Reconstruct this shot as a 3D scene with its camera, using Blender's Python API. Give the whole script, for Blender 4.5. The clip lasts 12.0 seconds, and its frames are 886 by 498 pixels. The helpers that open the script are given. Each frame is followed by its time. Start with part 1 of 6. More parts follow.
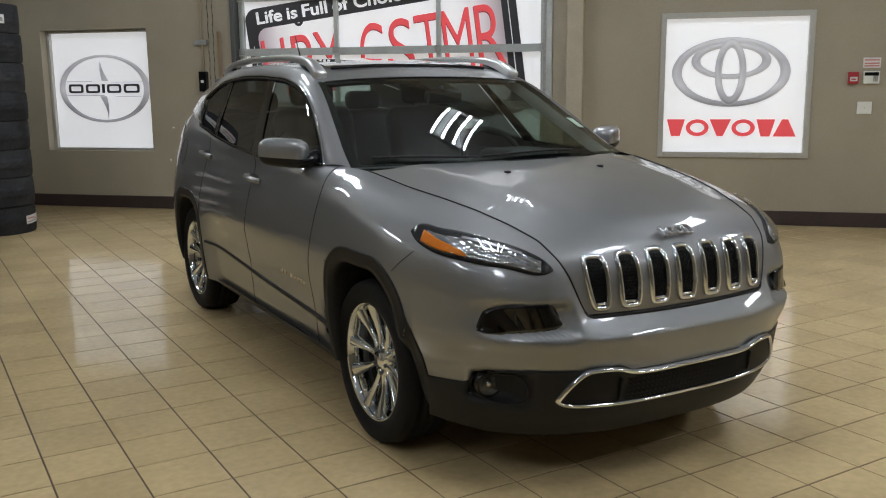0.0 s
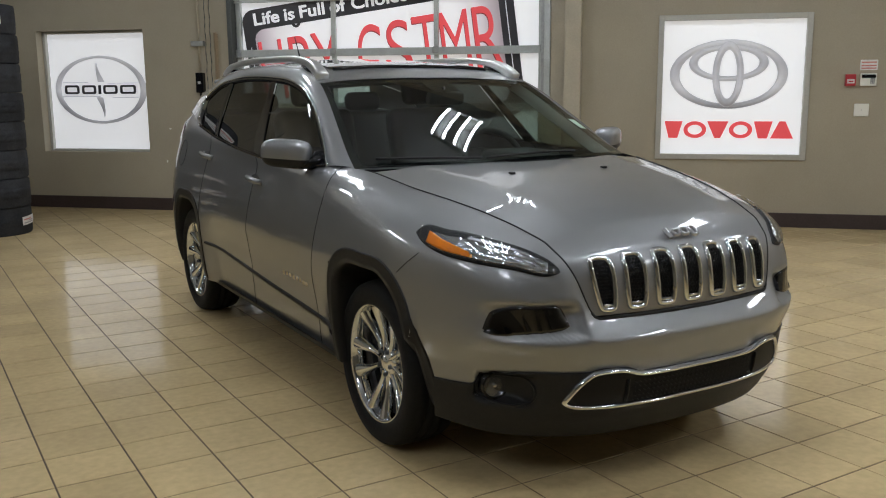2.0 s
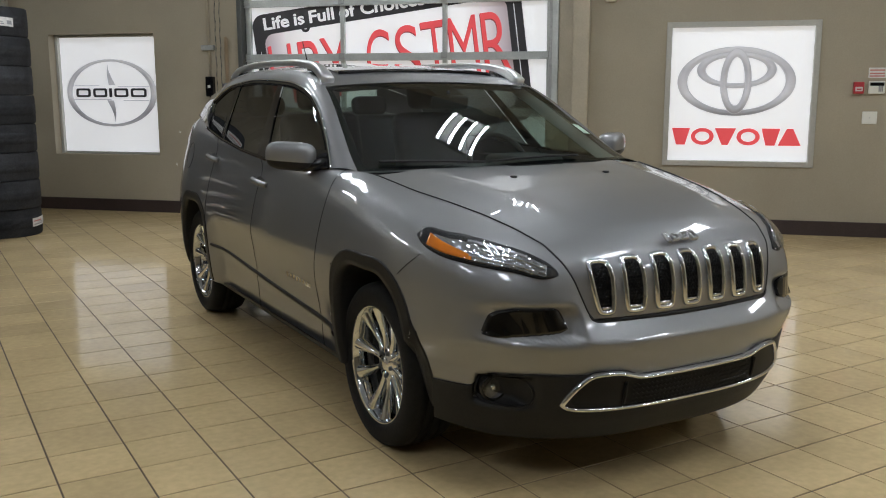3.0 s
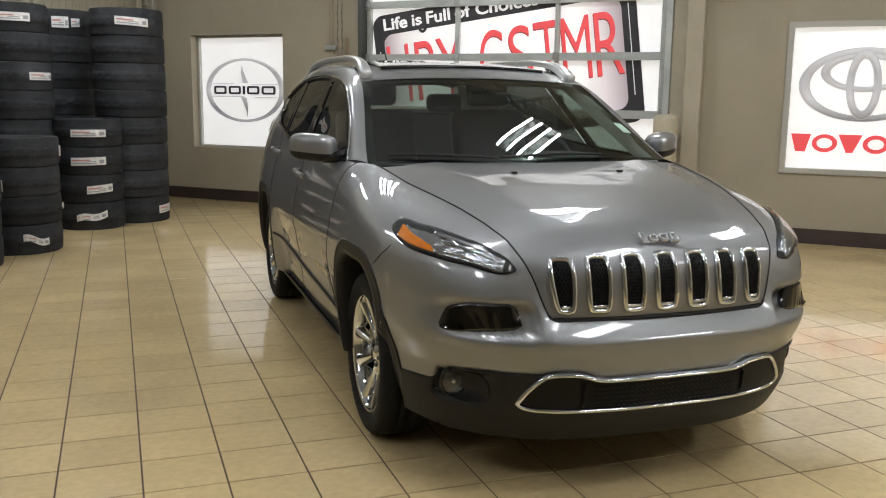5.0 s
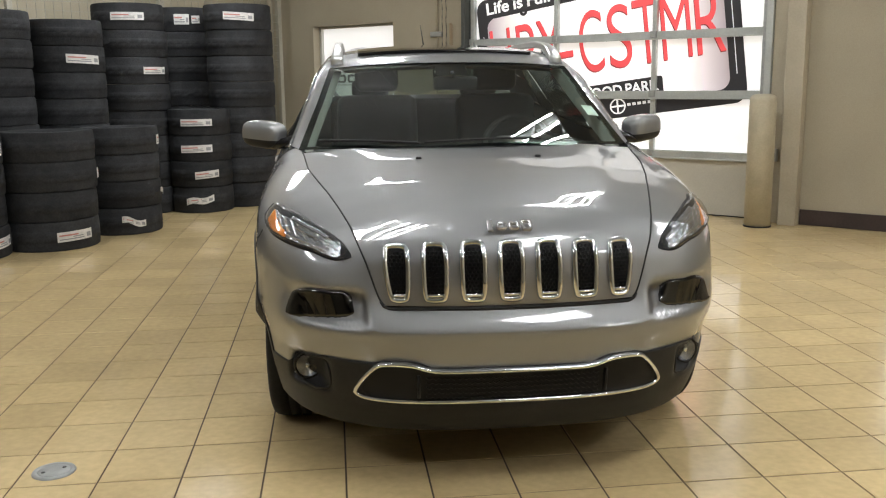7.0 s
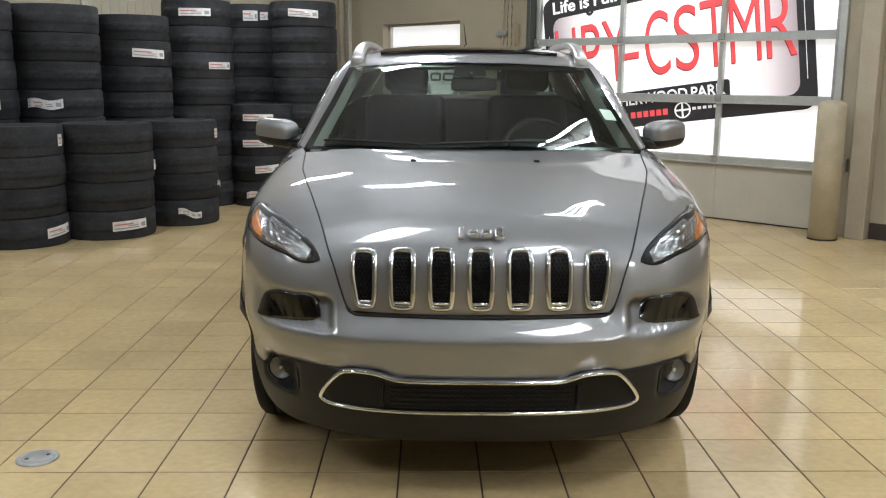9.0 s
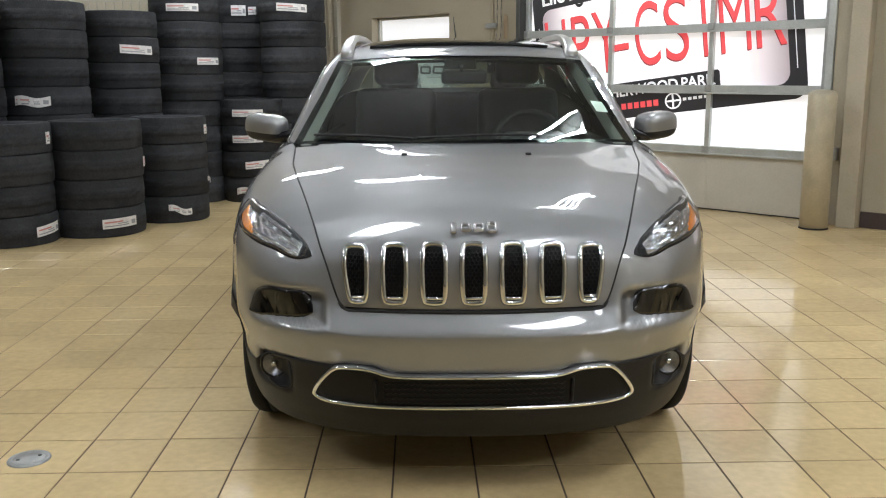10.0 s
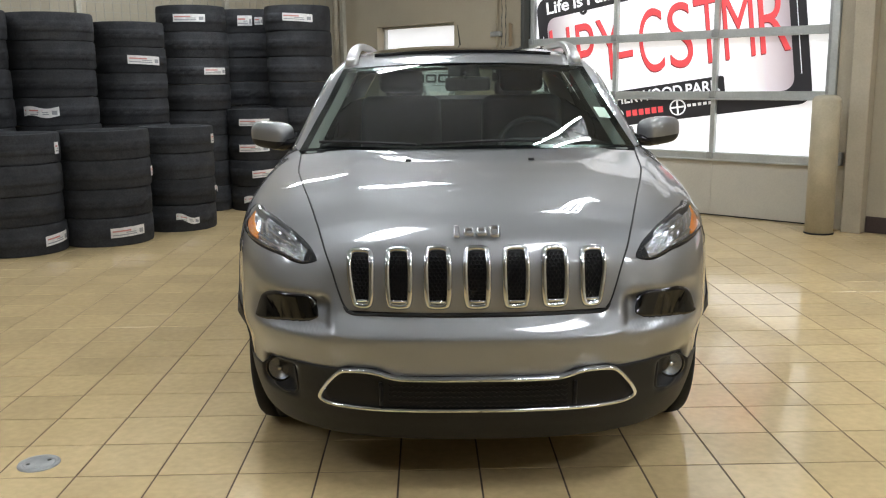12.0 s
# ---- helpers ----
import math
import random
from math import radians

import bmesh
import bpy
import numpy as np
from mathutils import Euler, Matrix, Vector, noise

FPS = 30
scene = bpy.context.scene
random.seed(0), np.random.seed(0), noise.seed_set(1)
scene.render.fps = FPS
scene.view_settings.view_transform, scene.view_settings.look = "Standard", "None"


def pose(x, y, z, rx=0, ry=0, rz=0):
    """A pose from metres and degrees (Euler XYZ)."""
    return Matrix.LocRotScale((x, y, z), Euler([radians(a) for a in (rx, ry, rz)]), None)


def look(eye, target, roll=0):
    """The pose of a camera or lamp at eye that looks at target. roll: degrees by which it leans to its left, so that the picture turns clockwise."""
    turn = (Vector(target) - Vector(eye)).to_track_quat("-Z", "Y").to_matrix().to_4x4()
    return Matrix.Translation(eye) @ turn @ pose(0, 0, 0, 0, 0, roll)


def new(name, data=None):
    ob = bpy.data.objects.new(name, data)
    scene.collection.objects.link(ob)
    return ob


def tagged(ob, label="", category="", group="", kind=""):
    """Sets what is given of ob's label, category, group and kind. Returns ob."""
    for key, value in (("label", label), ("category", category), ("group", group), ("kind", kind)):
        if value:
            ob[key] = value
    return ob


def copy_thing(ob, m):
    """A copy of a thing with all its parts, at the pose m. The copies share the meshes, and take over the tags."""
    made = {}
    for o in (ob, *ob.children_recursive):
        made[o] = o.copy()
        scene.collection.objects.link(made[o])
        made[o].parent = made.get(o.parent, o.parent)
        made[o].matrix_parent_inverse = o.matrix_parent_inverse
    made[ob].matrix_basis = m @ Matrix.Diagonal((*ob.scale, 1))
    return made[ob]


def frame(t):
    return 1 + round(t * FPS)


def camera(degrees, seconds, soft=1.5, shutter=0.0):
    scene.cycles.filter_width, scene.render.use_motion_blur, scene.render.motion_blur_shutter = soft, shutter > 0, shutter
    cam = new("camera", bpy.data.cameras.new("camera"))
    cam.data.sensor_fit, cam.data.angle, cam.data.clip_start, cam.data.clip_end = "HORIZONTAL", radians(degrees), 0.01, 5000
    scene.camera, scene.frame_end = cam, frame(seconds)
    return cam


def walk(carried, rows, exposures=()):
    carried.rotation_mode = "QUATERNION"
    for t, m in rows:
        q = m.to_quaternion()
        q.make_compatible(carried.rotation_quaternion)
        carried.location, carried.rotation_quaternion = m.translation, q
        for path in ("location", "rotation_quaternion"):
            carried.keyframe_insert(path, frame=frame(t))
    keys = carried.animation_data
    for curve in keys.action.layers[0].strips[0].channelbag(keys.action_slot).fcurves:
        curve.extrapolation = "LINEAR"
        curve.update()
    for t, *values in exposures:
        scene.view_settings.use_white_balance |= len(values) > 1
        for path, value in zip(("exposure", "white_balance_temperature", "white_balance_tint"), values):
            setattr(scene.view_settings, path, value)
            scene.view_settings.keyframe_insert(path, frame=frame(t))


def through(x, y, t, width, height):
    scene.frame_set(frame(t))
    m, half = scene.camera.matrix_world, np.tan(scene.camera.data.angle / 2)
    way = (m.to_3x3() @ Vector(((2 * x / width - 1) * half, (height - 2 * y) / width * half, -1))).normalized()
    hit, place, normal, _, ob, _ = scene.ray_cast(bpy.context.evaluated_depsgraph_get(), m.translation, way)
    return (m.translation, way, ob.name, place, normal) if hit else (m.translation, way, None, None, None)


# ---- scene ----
cam = camera(52.3, 12.0, 1.15)
PATH = [
    (0, (-2.3, -3.283, 1.459), (-1.359, -1.555, 1.1), -0.5),
    (0.5, (-2.298, -3.281, 1.456), (-1.36, -1.554, 1.088), -0.5),
    (1, (-2.306, -3.278, 1.459), (-1.366, -1.551, 1.095), -0.4),
    (1.5, (-2.318, -3.268, 1.458), (-1.369, -1.544, 1.101), -0.4),
    (2, (-2.335, -3.254, 1.455), (-1.381, -1.532, 1.1), -0.4),
    (2.5, (-2.339, -3.252, 1.449), (-1.381, -1.531, 1.104), -0.2),
    (4.5, (-1.914, -3.575, 1.44), (-1.209, -1.735, 1.101), 0.5),
    (5, (-1.657, -3.589, 1.409), (-1.063, -1.708, 1.073), 0.7),
    (5.5, (-1.359, -3.618, 1.416), (-0.872, -1.712, 1.058), 0.6),
    (6, (-0.961, -3.794, 1.425), (-0.62, -1.855, 1.071), -0.0),
    (6.5, (-0.678, -3.799, 1.405), (-0.436, -1.849, 1.035), -0.8),
    (8.5, (0.025, -3.755, 1.421), (-0.031, -1.788, 1.063), 1.1),
    (9, (-0.023, -3.725, 1.419), (-0.074, -1.76, 1.048), 0.3),
    (9.5, (-0.029, -3.718, 1.418), (-0.074, -1.756, 1.031), 0.2),
    (10, (-0.025, -3.706, 1.418), (-0.058, -1.744, 1.033), -0.3),
    (10.5, (-0.013, -3.715, 1.412), (-0.044, -1.751, 1.034), -0.6),
    (11, (-0.013, -3.724, 1.406), (-0.06, -1.759, 1.036), -0.5),
    (11.5, (-0.012, -3.739, 1.408), (-0.066, -1.773, 1.045), -0.6),
    (12, (-0.012, -3.741, 1.409), (-0.061, -1.775, 1.043), -0.7),
]
EXPOSURES = [(0.0, 0.07, 6500, 10), (2.7, 0.09, 6500, 10), (4.4, 0.34, 6700, 10), (5.5, 0.48, 6950, 10), (6.5, 0.60, 7100, 10), (8.5, 0.63, 6700, 10), (12.0, 0.63, 6650, 10)]
walk(cam, [(t, look(eye, target, roll)) for t, eye, target, roll in PATH], EXPOSURES)

# ---- world and exposure ----
world = bpy.data.worlds.new("world")
scene.world = world
world.use_nodes = True
world.node_tree.nodes["Background"].inputs["Color"].default_value = (0.75, 0.85, 1.0, 1)
world.node_tree.nodes["Background"].inputs["Strength"].default_value = 0.4
TUBE_POWER = 54.0      # glow of the ceiling tubes
SIGN_GLOW = 0.385       # daylight that comes through the printed films


# ---- materials ----
def material(name, color, rough=0.5, metal=0.0, grain=0.0, grain_scale=60.0, blotch=0.0, blotch_scale=3.0, bump=0.0, bump_scale=120.0,
             coat=0.0, glow=0.0, spec=0.5, random_value=0.0, rough_var=0.0, flake=0.0):
    m = bpy.data.materials.new(name)
    m.use_nodes = True
    n, l = m.node_tree.nodes, m.node_tree.links
    b = n["Principled BSDF"]
    b.inputs["Base Color"].default_value = (*color, 1)
    b.inputs["Roughness"].default_value = rough
    b.inputs["Metallic"].default_value = metal
    b.inputs["Coat Weight"].default_value = coat
    b.inputs["Coat Roughness"].default_value = 0.03
    b.inputs["Specular IOR Level"].default_value = spec
    co = n.new("ShaderNodeNewGeometry").outputs["Position"]
    last = None

    def mixed(factor, low, high):
        nonlocal last
        mul = n.new("ShaderNodeMapRange")
        l.new(factor, mul.inputs["Value"])
        mul.inputs["From Min"].default_value, mul.inputs["From Max"].default_value = 0.3, 0.7
        mul.inputs["To Min"].default_value, mul.inputs["To Max"].default_value = low, high
        hsv = n.new("ShaderNodeHueSaturation")
        hsv.inputs["Color"].default_value = (*color, 1)
        if last is not None:
            l.new(last, hsv.inputs["Color"])
        l.new(mul.outputs["Result"], hsv.inputs["Value"])
        last = hsv.outputs["Color"]

    def noise_tex(scale, detail=4.0):
        t = n.new("ShaderNodeTexNoise")
        l.new(co, t.inputs["Vector"])
        t.inputs["Scale"].default_value, t.inputs["Detail"].default_value = scale, detail
        return t.outputs["Fac"]

    if grain:
        mixed(noise_tex(grain_scale), 1 - grain, 1 + grain)
    if blotch:
        mixed(noise_tex(blotch_scale, 6.0), 1 - blotch, 1 + blotch)
    if random_value:
        info = n.new("ShaderNodeObjectInfo")
        mul = n.new("ShaderNodeMapRange")
        l.new(info.outputs["Random"], mul.inputs["Value"])
        mul.inputs["To Min"].default_value, mul.inputs["To Max"].default_value = 1 - random_value, 1 + random_value
        hsv = n.new("ShaderNodeHueSaturation")
        hsv.inputs["Color"].default_value = (*color, 1)
        if last is not None:
            l.new(last, hsv.inputs["Color"])
        l.new(mul.outputs["Result"], hsv.inputs["Value"])
        last = hsv.outputs["Color"]
    if last is not None:
        l.new(last, b.inputs["Base Color"])
    if rough_var:
        mul = n.new("ShaderNodeMapRange")
        l.new(noise_tex(blotch_scale * 2.3), mul.inputs["Value"])
        mul.inputs["From Min"].default_value, mul.inputs["From Max"].default_value = 0.3, 0.7
        mul.inputs["To Min"].default_value, mul.inputs["To Max"].default_value = max(rough - rough_var, 0.02), rough + rough_var
        l.new(mul.outputs["Result"], b.inputs["Roughness"])
    if bump:
        bp = n.new("ShaderNodeBump")
        bp.inputs["Strength"].default_value, bp.inputs["Distance"].default_value = bump, 0.01
        l.new(noise_tex(bump_scale), bp.inputs["Height"])
        l.new(bp.outputs["Normal"], b.inputs["Normal"])
    if glow:
        b.inputs["Emission Color"].default_value = (*color, 1)
        b.inputs["Emission Strength"].default_value = glow
    return m


def glass(name, color, rough=0.0, through=0.9):
    """Thin sheet glass: a tinted clear part and a mirror part weighed by Fresnel."""
    m = bpy.data.materials.new(name)
    m.use_nodes = True
    n, l = m.node_tree.nodes, m.node_tree.links
    n.remove(n["Principled BSDF"])
    clear, gloss, mix = n.new("ShaderNodeBsdfTransparent"), n.new("ShaderNodeBsdfGlossy"), n.new("ShaderNodeMixShader")
    clear.inputs["Color"].default_value = tuple(c * through for c in color) + (1,)
    gloss.inputs["Roughness"].default_value = rough
    facing, power, weight = n.new("ShaderNodeLayerWeight"), n.new("ShaderNodeMath"), n.new("ShaderNodeMath")
    power.operation, weight.operation = "POWER", "MULTIPLY_ADD"
    l.new(facing.outputs["Facing"], power.inputs[0])
    power.inputs[1].default_value = 5.0
    l.new(power.outputs["Value"], weight.inputs[0])
    weight.inputs[1].default_value, weight.inputs[2].default_value = 0.91, 0.09
    l.new(weight.outputs["Value"], mix.inputs["Fac"])
    l.new(clear.outputs["BSDF"], mix.inputs[1])
    l.new(gloss.outputs["BSDF"], mix.inputs[2])
    l.new(mix.outputs["Shader"], n["Material Output"].inputs["Surface"])
    return m


wall_paint = material("wall_paint", (0.36, 0.315, 0.235), 0.75, grain=0.05, grain_scale=90, blotch=0.06, blotch_scale=1.3, bump=0.25, bump_scale=160)
trim_paint = material("trim_paint", (0.42, 0.37, 0.28), 0.5, grain=0.05, blotch=0.08, blotch_scale=4)
base_rubber = material("base_rubber", (0.045, 0.03, 0.028), 0.45, grain=0.15, blotch=0.15)
ceiling_paint = material("ceiling_paint", (0.21, 0.212, 0.21), 0.9, grain=0.05, blotch=0.05)
grout_mat = material("grout", (0.085, 0.055, 0.03), 0.8, grain=0.25, blotch=0.2)
aluminium = material("aluminium", (0.55, 0.57, 0.55), 0.42, metal=0.55, grain=0.06, blotch=0.1, blotch_scale=5)
dark_steel = material("dark_steel", (0.10, 0.105, 0.10), 0.5, metal=0.6, grain=0.15)
galvanised = material("galvanised", (0.42, 0.43, 0.42), 0.45, metal=0.7, grain=0.12, grain_scale=30)
door_panel = material("door_panel", (0.50, 0.47, 0.40), 0.5, grain=0.04, blotch=0.06, blotch_scale=2.5)
bollard_paint = material("bollard_paint", (0.47, 0.42, 0.31), 0.45, grain=0.05, blotch=0.12, blotch_scale=6, bump=0.1, bump_scale=60)
film_white = material("film_white", (0.93, 0.94, 0.97), 0.35, glow=SIGN_GLOW, blotch=0.03)
film_grey = material("film_grey", (0.46, 0.46, 0.48), 0.35, glow=0.35, blotch=0.2, blotch_scale=5)
film_pale = material("film_pale", (0.75, 0.76, 0.79), 0.35, glow=0.45, blotch=0.12, blotch_scale=4)
def shaded_film(name, ramp, way, start, length, glow):
    """A printed colour run along a line in the thing's own space."""
    m = material(name, (0.8, 0.8, 0.8), 0.35)
    n, l = m.node_tree.nodes, m.node_tree.links
    b, co = n["Principled BSDF"], n.new("ShaderNodeTexCoord")
    dot, fit, mix = n.new("ShaderNodeVectorMath"), n.new("ShaderNodeMapRange"), n.new("ShaderNodeValToRGB")
    dot.operation = "DOT_PRODUCT"
    dot.inputs[1].default_value = way
    l.new(co.outputs["Object"], dot.inputs[0])
    l.new(dot.outputs["Value"], fit.inputs["Value"])
    fit.inputs["From Min"].default_value, fit.inputs["From Max"].default_value = start, start + length
    l.new(fit.outputs["Result"], mix.inputs["Fac"])
    while len(mix.color_ramp.elements) < len(ramp):
        mix.color_ramp.elements.new(0.5)
    for e, (at, c) in zip(mix.color_ramp.elements, ramp):
        e.position, e.color = at, (*c, 1)
    l.new(mix.outputs["Color"], b.inputs["Base Color"])
    l.new(mix.outputs["Color"], b.inputs["Emission Color"])
    b.inputs["Emission Strength"].default_value = glow
    return m


film_emblem = shaded_film("film_emblem", ((0.0, (0.40, 0.40, 0.43)), (0.22, (0.24, 0.24, 0.26)), (0.45, (0.55, 0.55, 0.58)), (0.7, (0.42, 0.42, 0.45)), (1.0, (0.62, 0.62, 0.64))), (0, 0, 1), 1.0, 0.95, 0.36)
film_plate = shaded_film("film_plate", ((0.0, (0.42, 0.35, 0.39)), (0.10, (0.80, 0.77, 0.79)), (0.17, (0.93, 0.93, 0.96)), (0.82, (0.93, 0.93, 0.96)), (0.90, (0.72, 0.66, 0.70)), (1.0, (0.36, 0.30, 0.33))), (0.9919, 0, 0.1271), -3.82, 2.87, 0.38)
film_red = material("film_red", (0.66, 0.075, 0.085), 0.35, glow=0.5)
film_shade = material("film_shade", (0.20, 0.025, 0.03), 0.35, glow=0.3)
film_black = material("film_black", (0.028, 0.027, 0.03), 0.3, glow=0.3)
frame_grey = material("frame_grey", (0.50, 0.49, 0.45), 0.4, metal=0.3, grain=0.05)
rubber = material("tyre_rubber", (0.029, 0.030, 0.033), 0.78, spec=0.22, grain=0.2, blotch=0.25, blotch_scale=8, bump=0.2, bump_scale=110, random_value=0.2)
label_white = material("label_white", (0.72, 0.70, 0.68), 0.4, grain=0.12, grain_scale=25)
label_red = material("label_red", (0.58, 0.22, 0.20), 0.4)
label_ink = material("label_ink", (0.30, 0.30, 0.31), 0.5)
label_green = material("label_green", (0.45, 0.62, 0.50), 0.4)
car_rubber = material("car_rubber", (0.010, 0.010, 0.010), 0.7, spec=0.2, grain=0.2, bump=0.1, bump_scale=90)
plastic_white = material("plastic_white", (0.78, 0.77, 0.70), 0.4)
plastic_red = material("plastic_red", (0.42, 0.03, 0.04), 0.35)
wire_mat = material("wire", (0.34, 0.32, 0.26), 0.5, metal=0.3, grain=0.1)
wood_stud = material("tan_conduit", (0.36, 0.26, 0.16), 0.6, grain=0.1)
tube_mat = material("tube_glow", (0.93, 1.0, 1.08), 0.4, glow=TUBE_POWER)

car_paint = material("car_paint", (0.246, 0.247, 0.254), 0.49, metal=0.76, grain=0.08, grain_scale=900, coat=1.0)
car_paint.node_tree.nodes["Principled BSDF"].inputs["Coat IOR"].default_value = 1.65
car_paint.node_tree.nodes["Principled BSDF"].inputs["Coat Roughness"].default_value = 0.012
car_cladding = material("car_cladding", (0.013, 0.013, 0.0135), 0.48, spec=0.26, grain=0.15, bump=0.08, bump_scale=400)
car_black = material("car_black", (0.006, 0.006, 0.007), 0.12, spec=0.35)
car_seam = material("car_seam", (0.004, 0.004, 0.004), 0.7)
chrome = material("chrome", (0.72, 0.745, 0.775), 0.04, metal=1.0)
satin_silver = material("satin_silver", (0.66, 0.66, 0.66), 0.3, metal=0.8, grain=0.03)
mesh_black = material("mesh_black", (0.005, 0.005, 0.006), 0.5, spec=0.25)
rear_glass = glass("rear_glass", (0.62, 0.70, 0.66), through=0.75)
lens_black = material("lens_black", (0.006, 0.007, 0.009), 0.05, spec=0.45)
amber = material("amber", (0.85, 0.23, 0.012), 0.12, coat=1.0, grain=0.15, grain_scale=120)
lamp_silver = material("lamp_silver", (0.62, 0.62, 0.63), 0.14, metal=0.85)
lamp_grey = material("lamp_grey", (0.42, 0.42, 0.43), 0.2, metal=0.7)
fog_grey = material("fog_grey", (0.20, 0.20, 0.205), 0.25, metal=0.7)
lamp_clear = glass("lamp_clear", (0.95, 0.97, 1.0))
wind_glass = glass("wind_glass", (0.72, 0.86, 0.78), through=0.72)
side_glass = glass("side_glass", (0.72, 0.86, 0.78), through=0.42)
dark_glass = glass("dark_glass", (0.25, 0.27, 0.27), through=0.42)
smoked_glass = glass("smoked_glass", (0.60, 0.64, 0.72), through=0.07)
roof_glass = material("roof_glass", (0.006, 0.006, 0.007), 0.05, coat=1.0)
cabin_black = material("cabin_black", (0.010, 0.0115, 0.012), 0.6, grain=0.2, bump=0.1, bump_scale=200)
cabin_pale = material("cabin_pale", (0.42, 0.43, 0.40), 0.8)
tail_red = material("tail_red", (0.25, 0.01, 0.01), 0.12, coat=1.0)
mirror_glass = material("mirror_glass", (0.8, 0.82, 0.84), 0.02, metal=1.0)
brake_steel = material("brake_steel", (0.20, 0.19, 0.18), 0.45, metal=0.9)


def tile_material():
    m = material("floor_tile", (0.675, 0.51, 0.272), 0.11, grain=0.07, grain_scale=26, blotch=0.08, blotch_scale=2.2, rough_var=0.04, random_value=0.06, spec=0.75,
                 bump=0.035, bump_scale=9)
    return m


tile_mat = tile_material()
film_white.node_tree.nodes["Principled BSDF"].inputs["Emission Color"].default_value = (0.96, 0.97, 1.0, 1)


# ---- building tools ----
def link_mesh(name, bm, mat, parent=None, smooth=True, label=""):
    bmesh.ops.recalc_face_normals(bm, faces=bm.faces)
    me = bpy.data.meshes.new(name)
    bm.to_mesh(me)
    bm.free()
    me.materials.append(mat)
    if smooth:
        me.polygons.foreach_set("use_smooth", [True] * len(me.polygons))
    ob = new(name, me)
    if parent is not None:
        ob.parent = parent
    if label:
        ob["label"] = label
    return ob


def part(name, bm, mat, parent, label="", smooth=True):
    return link_mesh(name, bm, mat, parent, smooth, label)


def box(x0, x1, y0, y1, z0, z1, bevel=0.0, segs=2, into=None):
    bm = into or bmesh.new()
    b = bmesh.new()
    bmesh.ops.create_cube(b, size=1)
    bmesh.ops.transform(b, matrix=Matrix.Translation(((x0 + x1) / 2, (y0 + y1) / 2, (z0 + z1) / 2)) @ Matrix.Diagonal((abs(x1 - x0), abs(y1 - y0), abs(z1 - z0), 1)), verts=b.verts)
    if bevel:
        bmesh.ops.bevel(b, geom=b.edges[:], offset=bevel, segments=segs, affect="EDGES", profile=0.5)
    me = bpy.data.meshes.new("tmp")
    b.to_mesh(me)
    b.free()
    bm.from_mesh(me)
    bpy.data.meshes.remove(me)
    return bm


def lathe(profile, segs=48, axis="z"):
    """Turns a profile of (radius, height) round an axis. A closed profile repeats its first point."""
    bm = bmesh.new()
    rings = []
    for k in range(segs):
        a = 2 * math.pi * k / segs
        ring = []
        for r, h in profile:
            c, s = r * math.cos(a), r * math.sin(a)
            ring.append(bm.verts.new((c, s, h) if axis == "z" else (h, c, s)))
        rings.append(ring)
    for k in range(segs):
        p, q = rings[k], rings[(k + 1) % segs]
        for j in range(len(profile) - 1):
            bm.faces.new((p[j], q[j], q[j + 1], p[j + 1]))
    bmesh.ops.remove_doubles(bm, verts=bm.verts, dist=1e-5)
    return bm


def sheet(rows, into=None):
    """A grid mesh from rows of points."""
    bm = into or bmesh.new()
    vs = [[bm.verts.new(p) for p in row] for row in rows]
    for a, b in zip(vs, vs[1:]):
        for j in range(len(a) - 1):
            try:
                bm.faces.new((a[j], a[j + 1], b[j + 1], b[j]))
            except ValueError:
                pass
    return bm


def rod(points, radius, segs=8, closed=False, flat=1.0, into=None, caps=True, up=(0, 0, 1)):
    """A tube along points; radius may be a list. flat squeezes it along the second axis."""
    bm = into or bmesh.new()
    pts = [Vector(p) for p in points]
    n, rings = len(pts), []
    for k, p in enumerate(pts):
        a = pts[(k - 1) % n] if closed or k else p
        b = pts[(k + 1) % n] if closed or k < n - 1 else p
        t = (b - a).normalized()
        u = Vector(up)
        s = t.cross(u)
        if s.length < 1e-3:
            s = t.cross(Vector((1, 0, 0)))
        s.normalize()
        v = s.cross(t)
        r = radius[k] if isinstance(radius, (list, tuple)) else radius
        rings.append([bm.verts.new(p + s * r * math.cos(2 * math.pi * j / segs) + v * r * flat * math.sin(2 * math.pi * j / segs)) for j in range(segs)])
    for k in range(n if closed else n - 1):
        p, q = rings[k], rings[(k + 1) % n]
        for j in range(segs):
            bm.faces.new((p[j], p[(j + 1) % segs], q[(j + 1) % segs], q[j]))
    if caps and not closed:
        bm.faces.new(rings[0])
        bm.faces.new(rings[-1][::-1])
    return bm


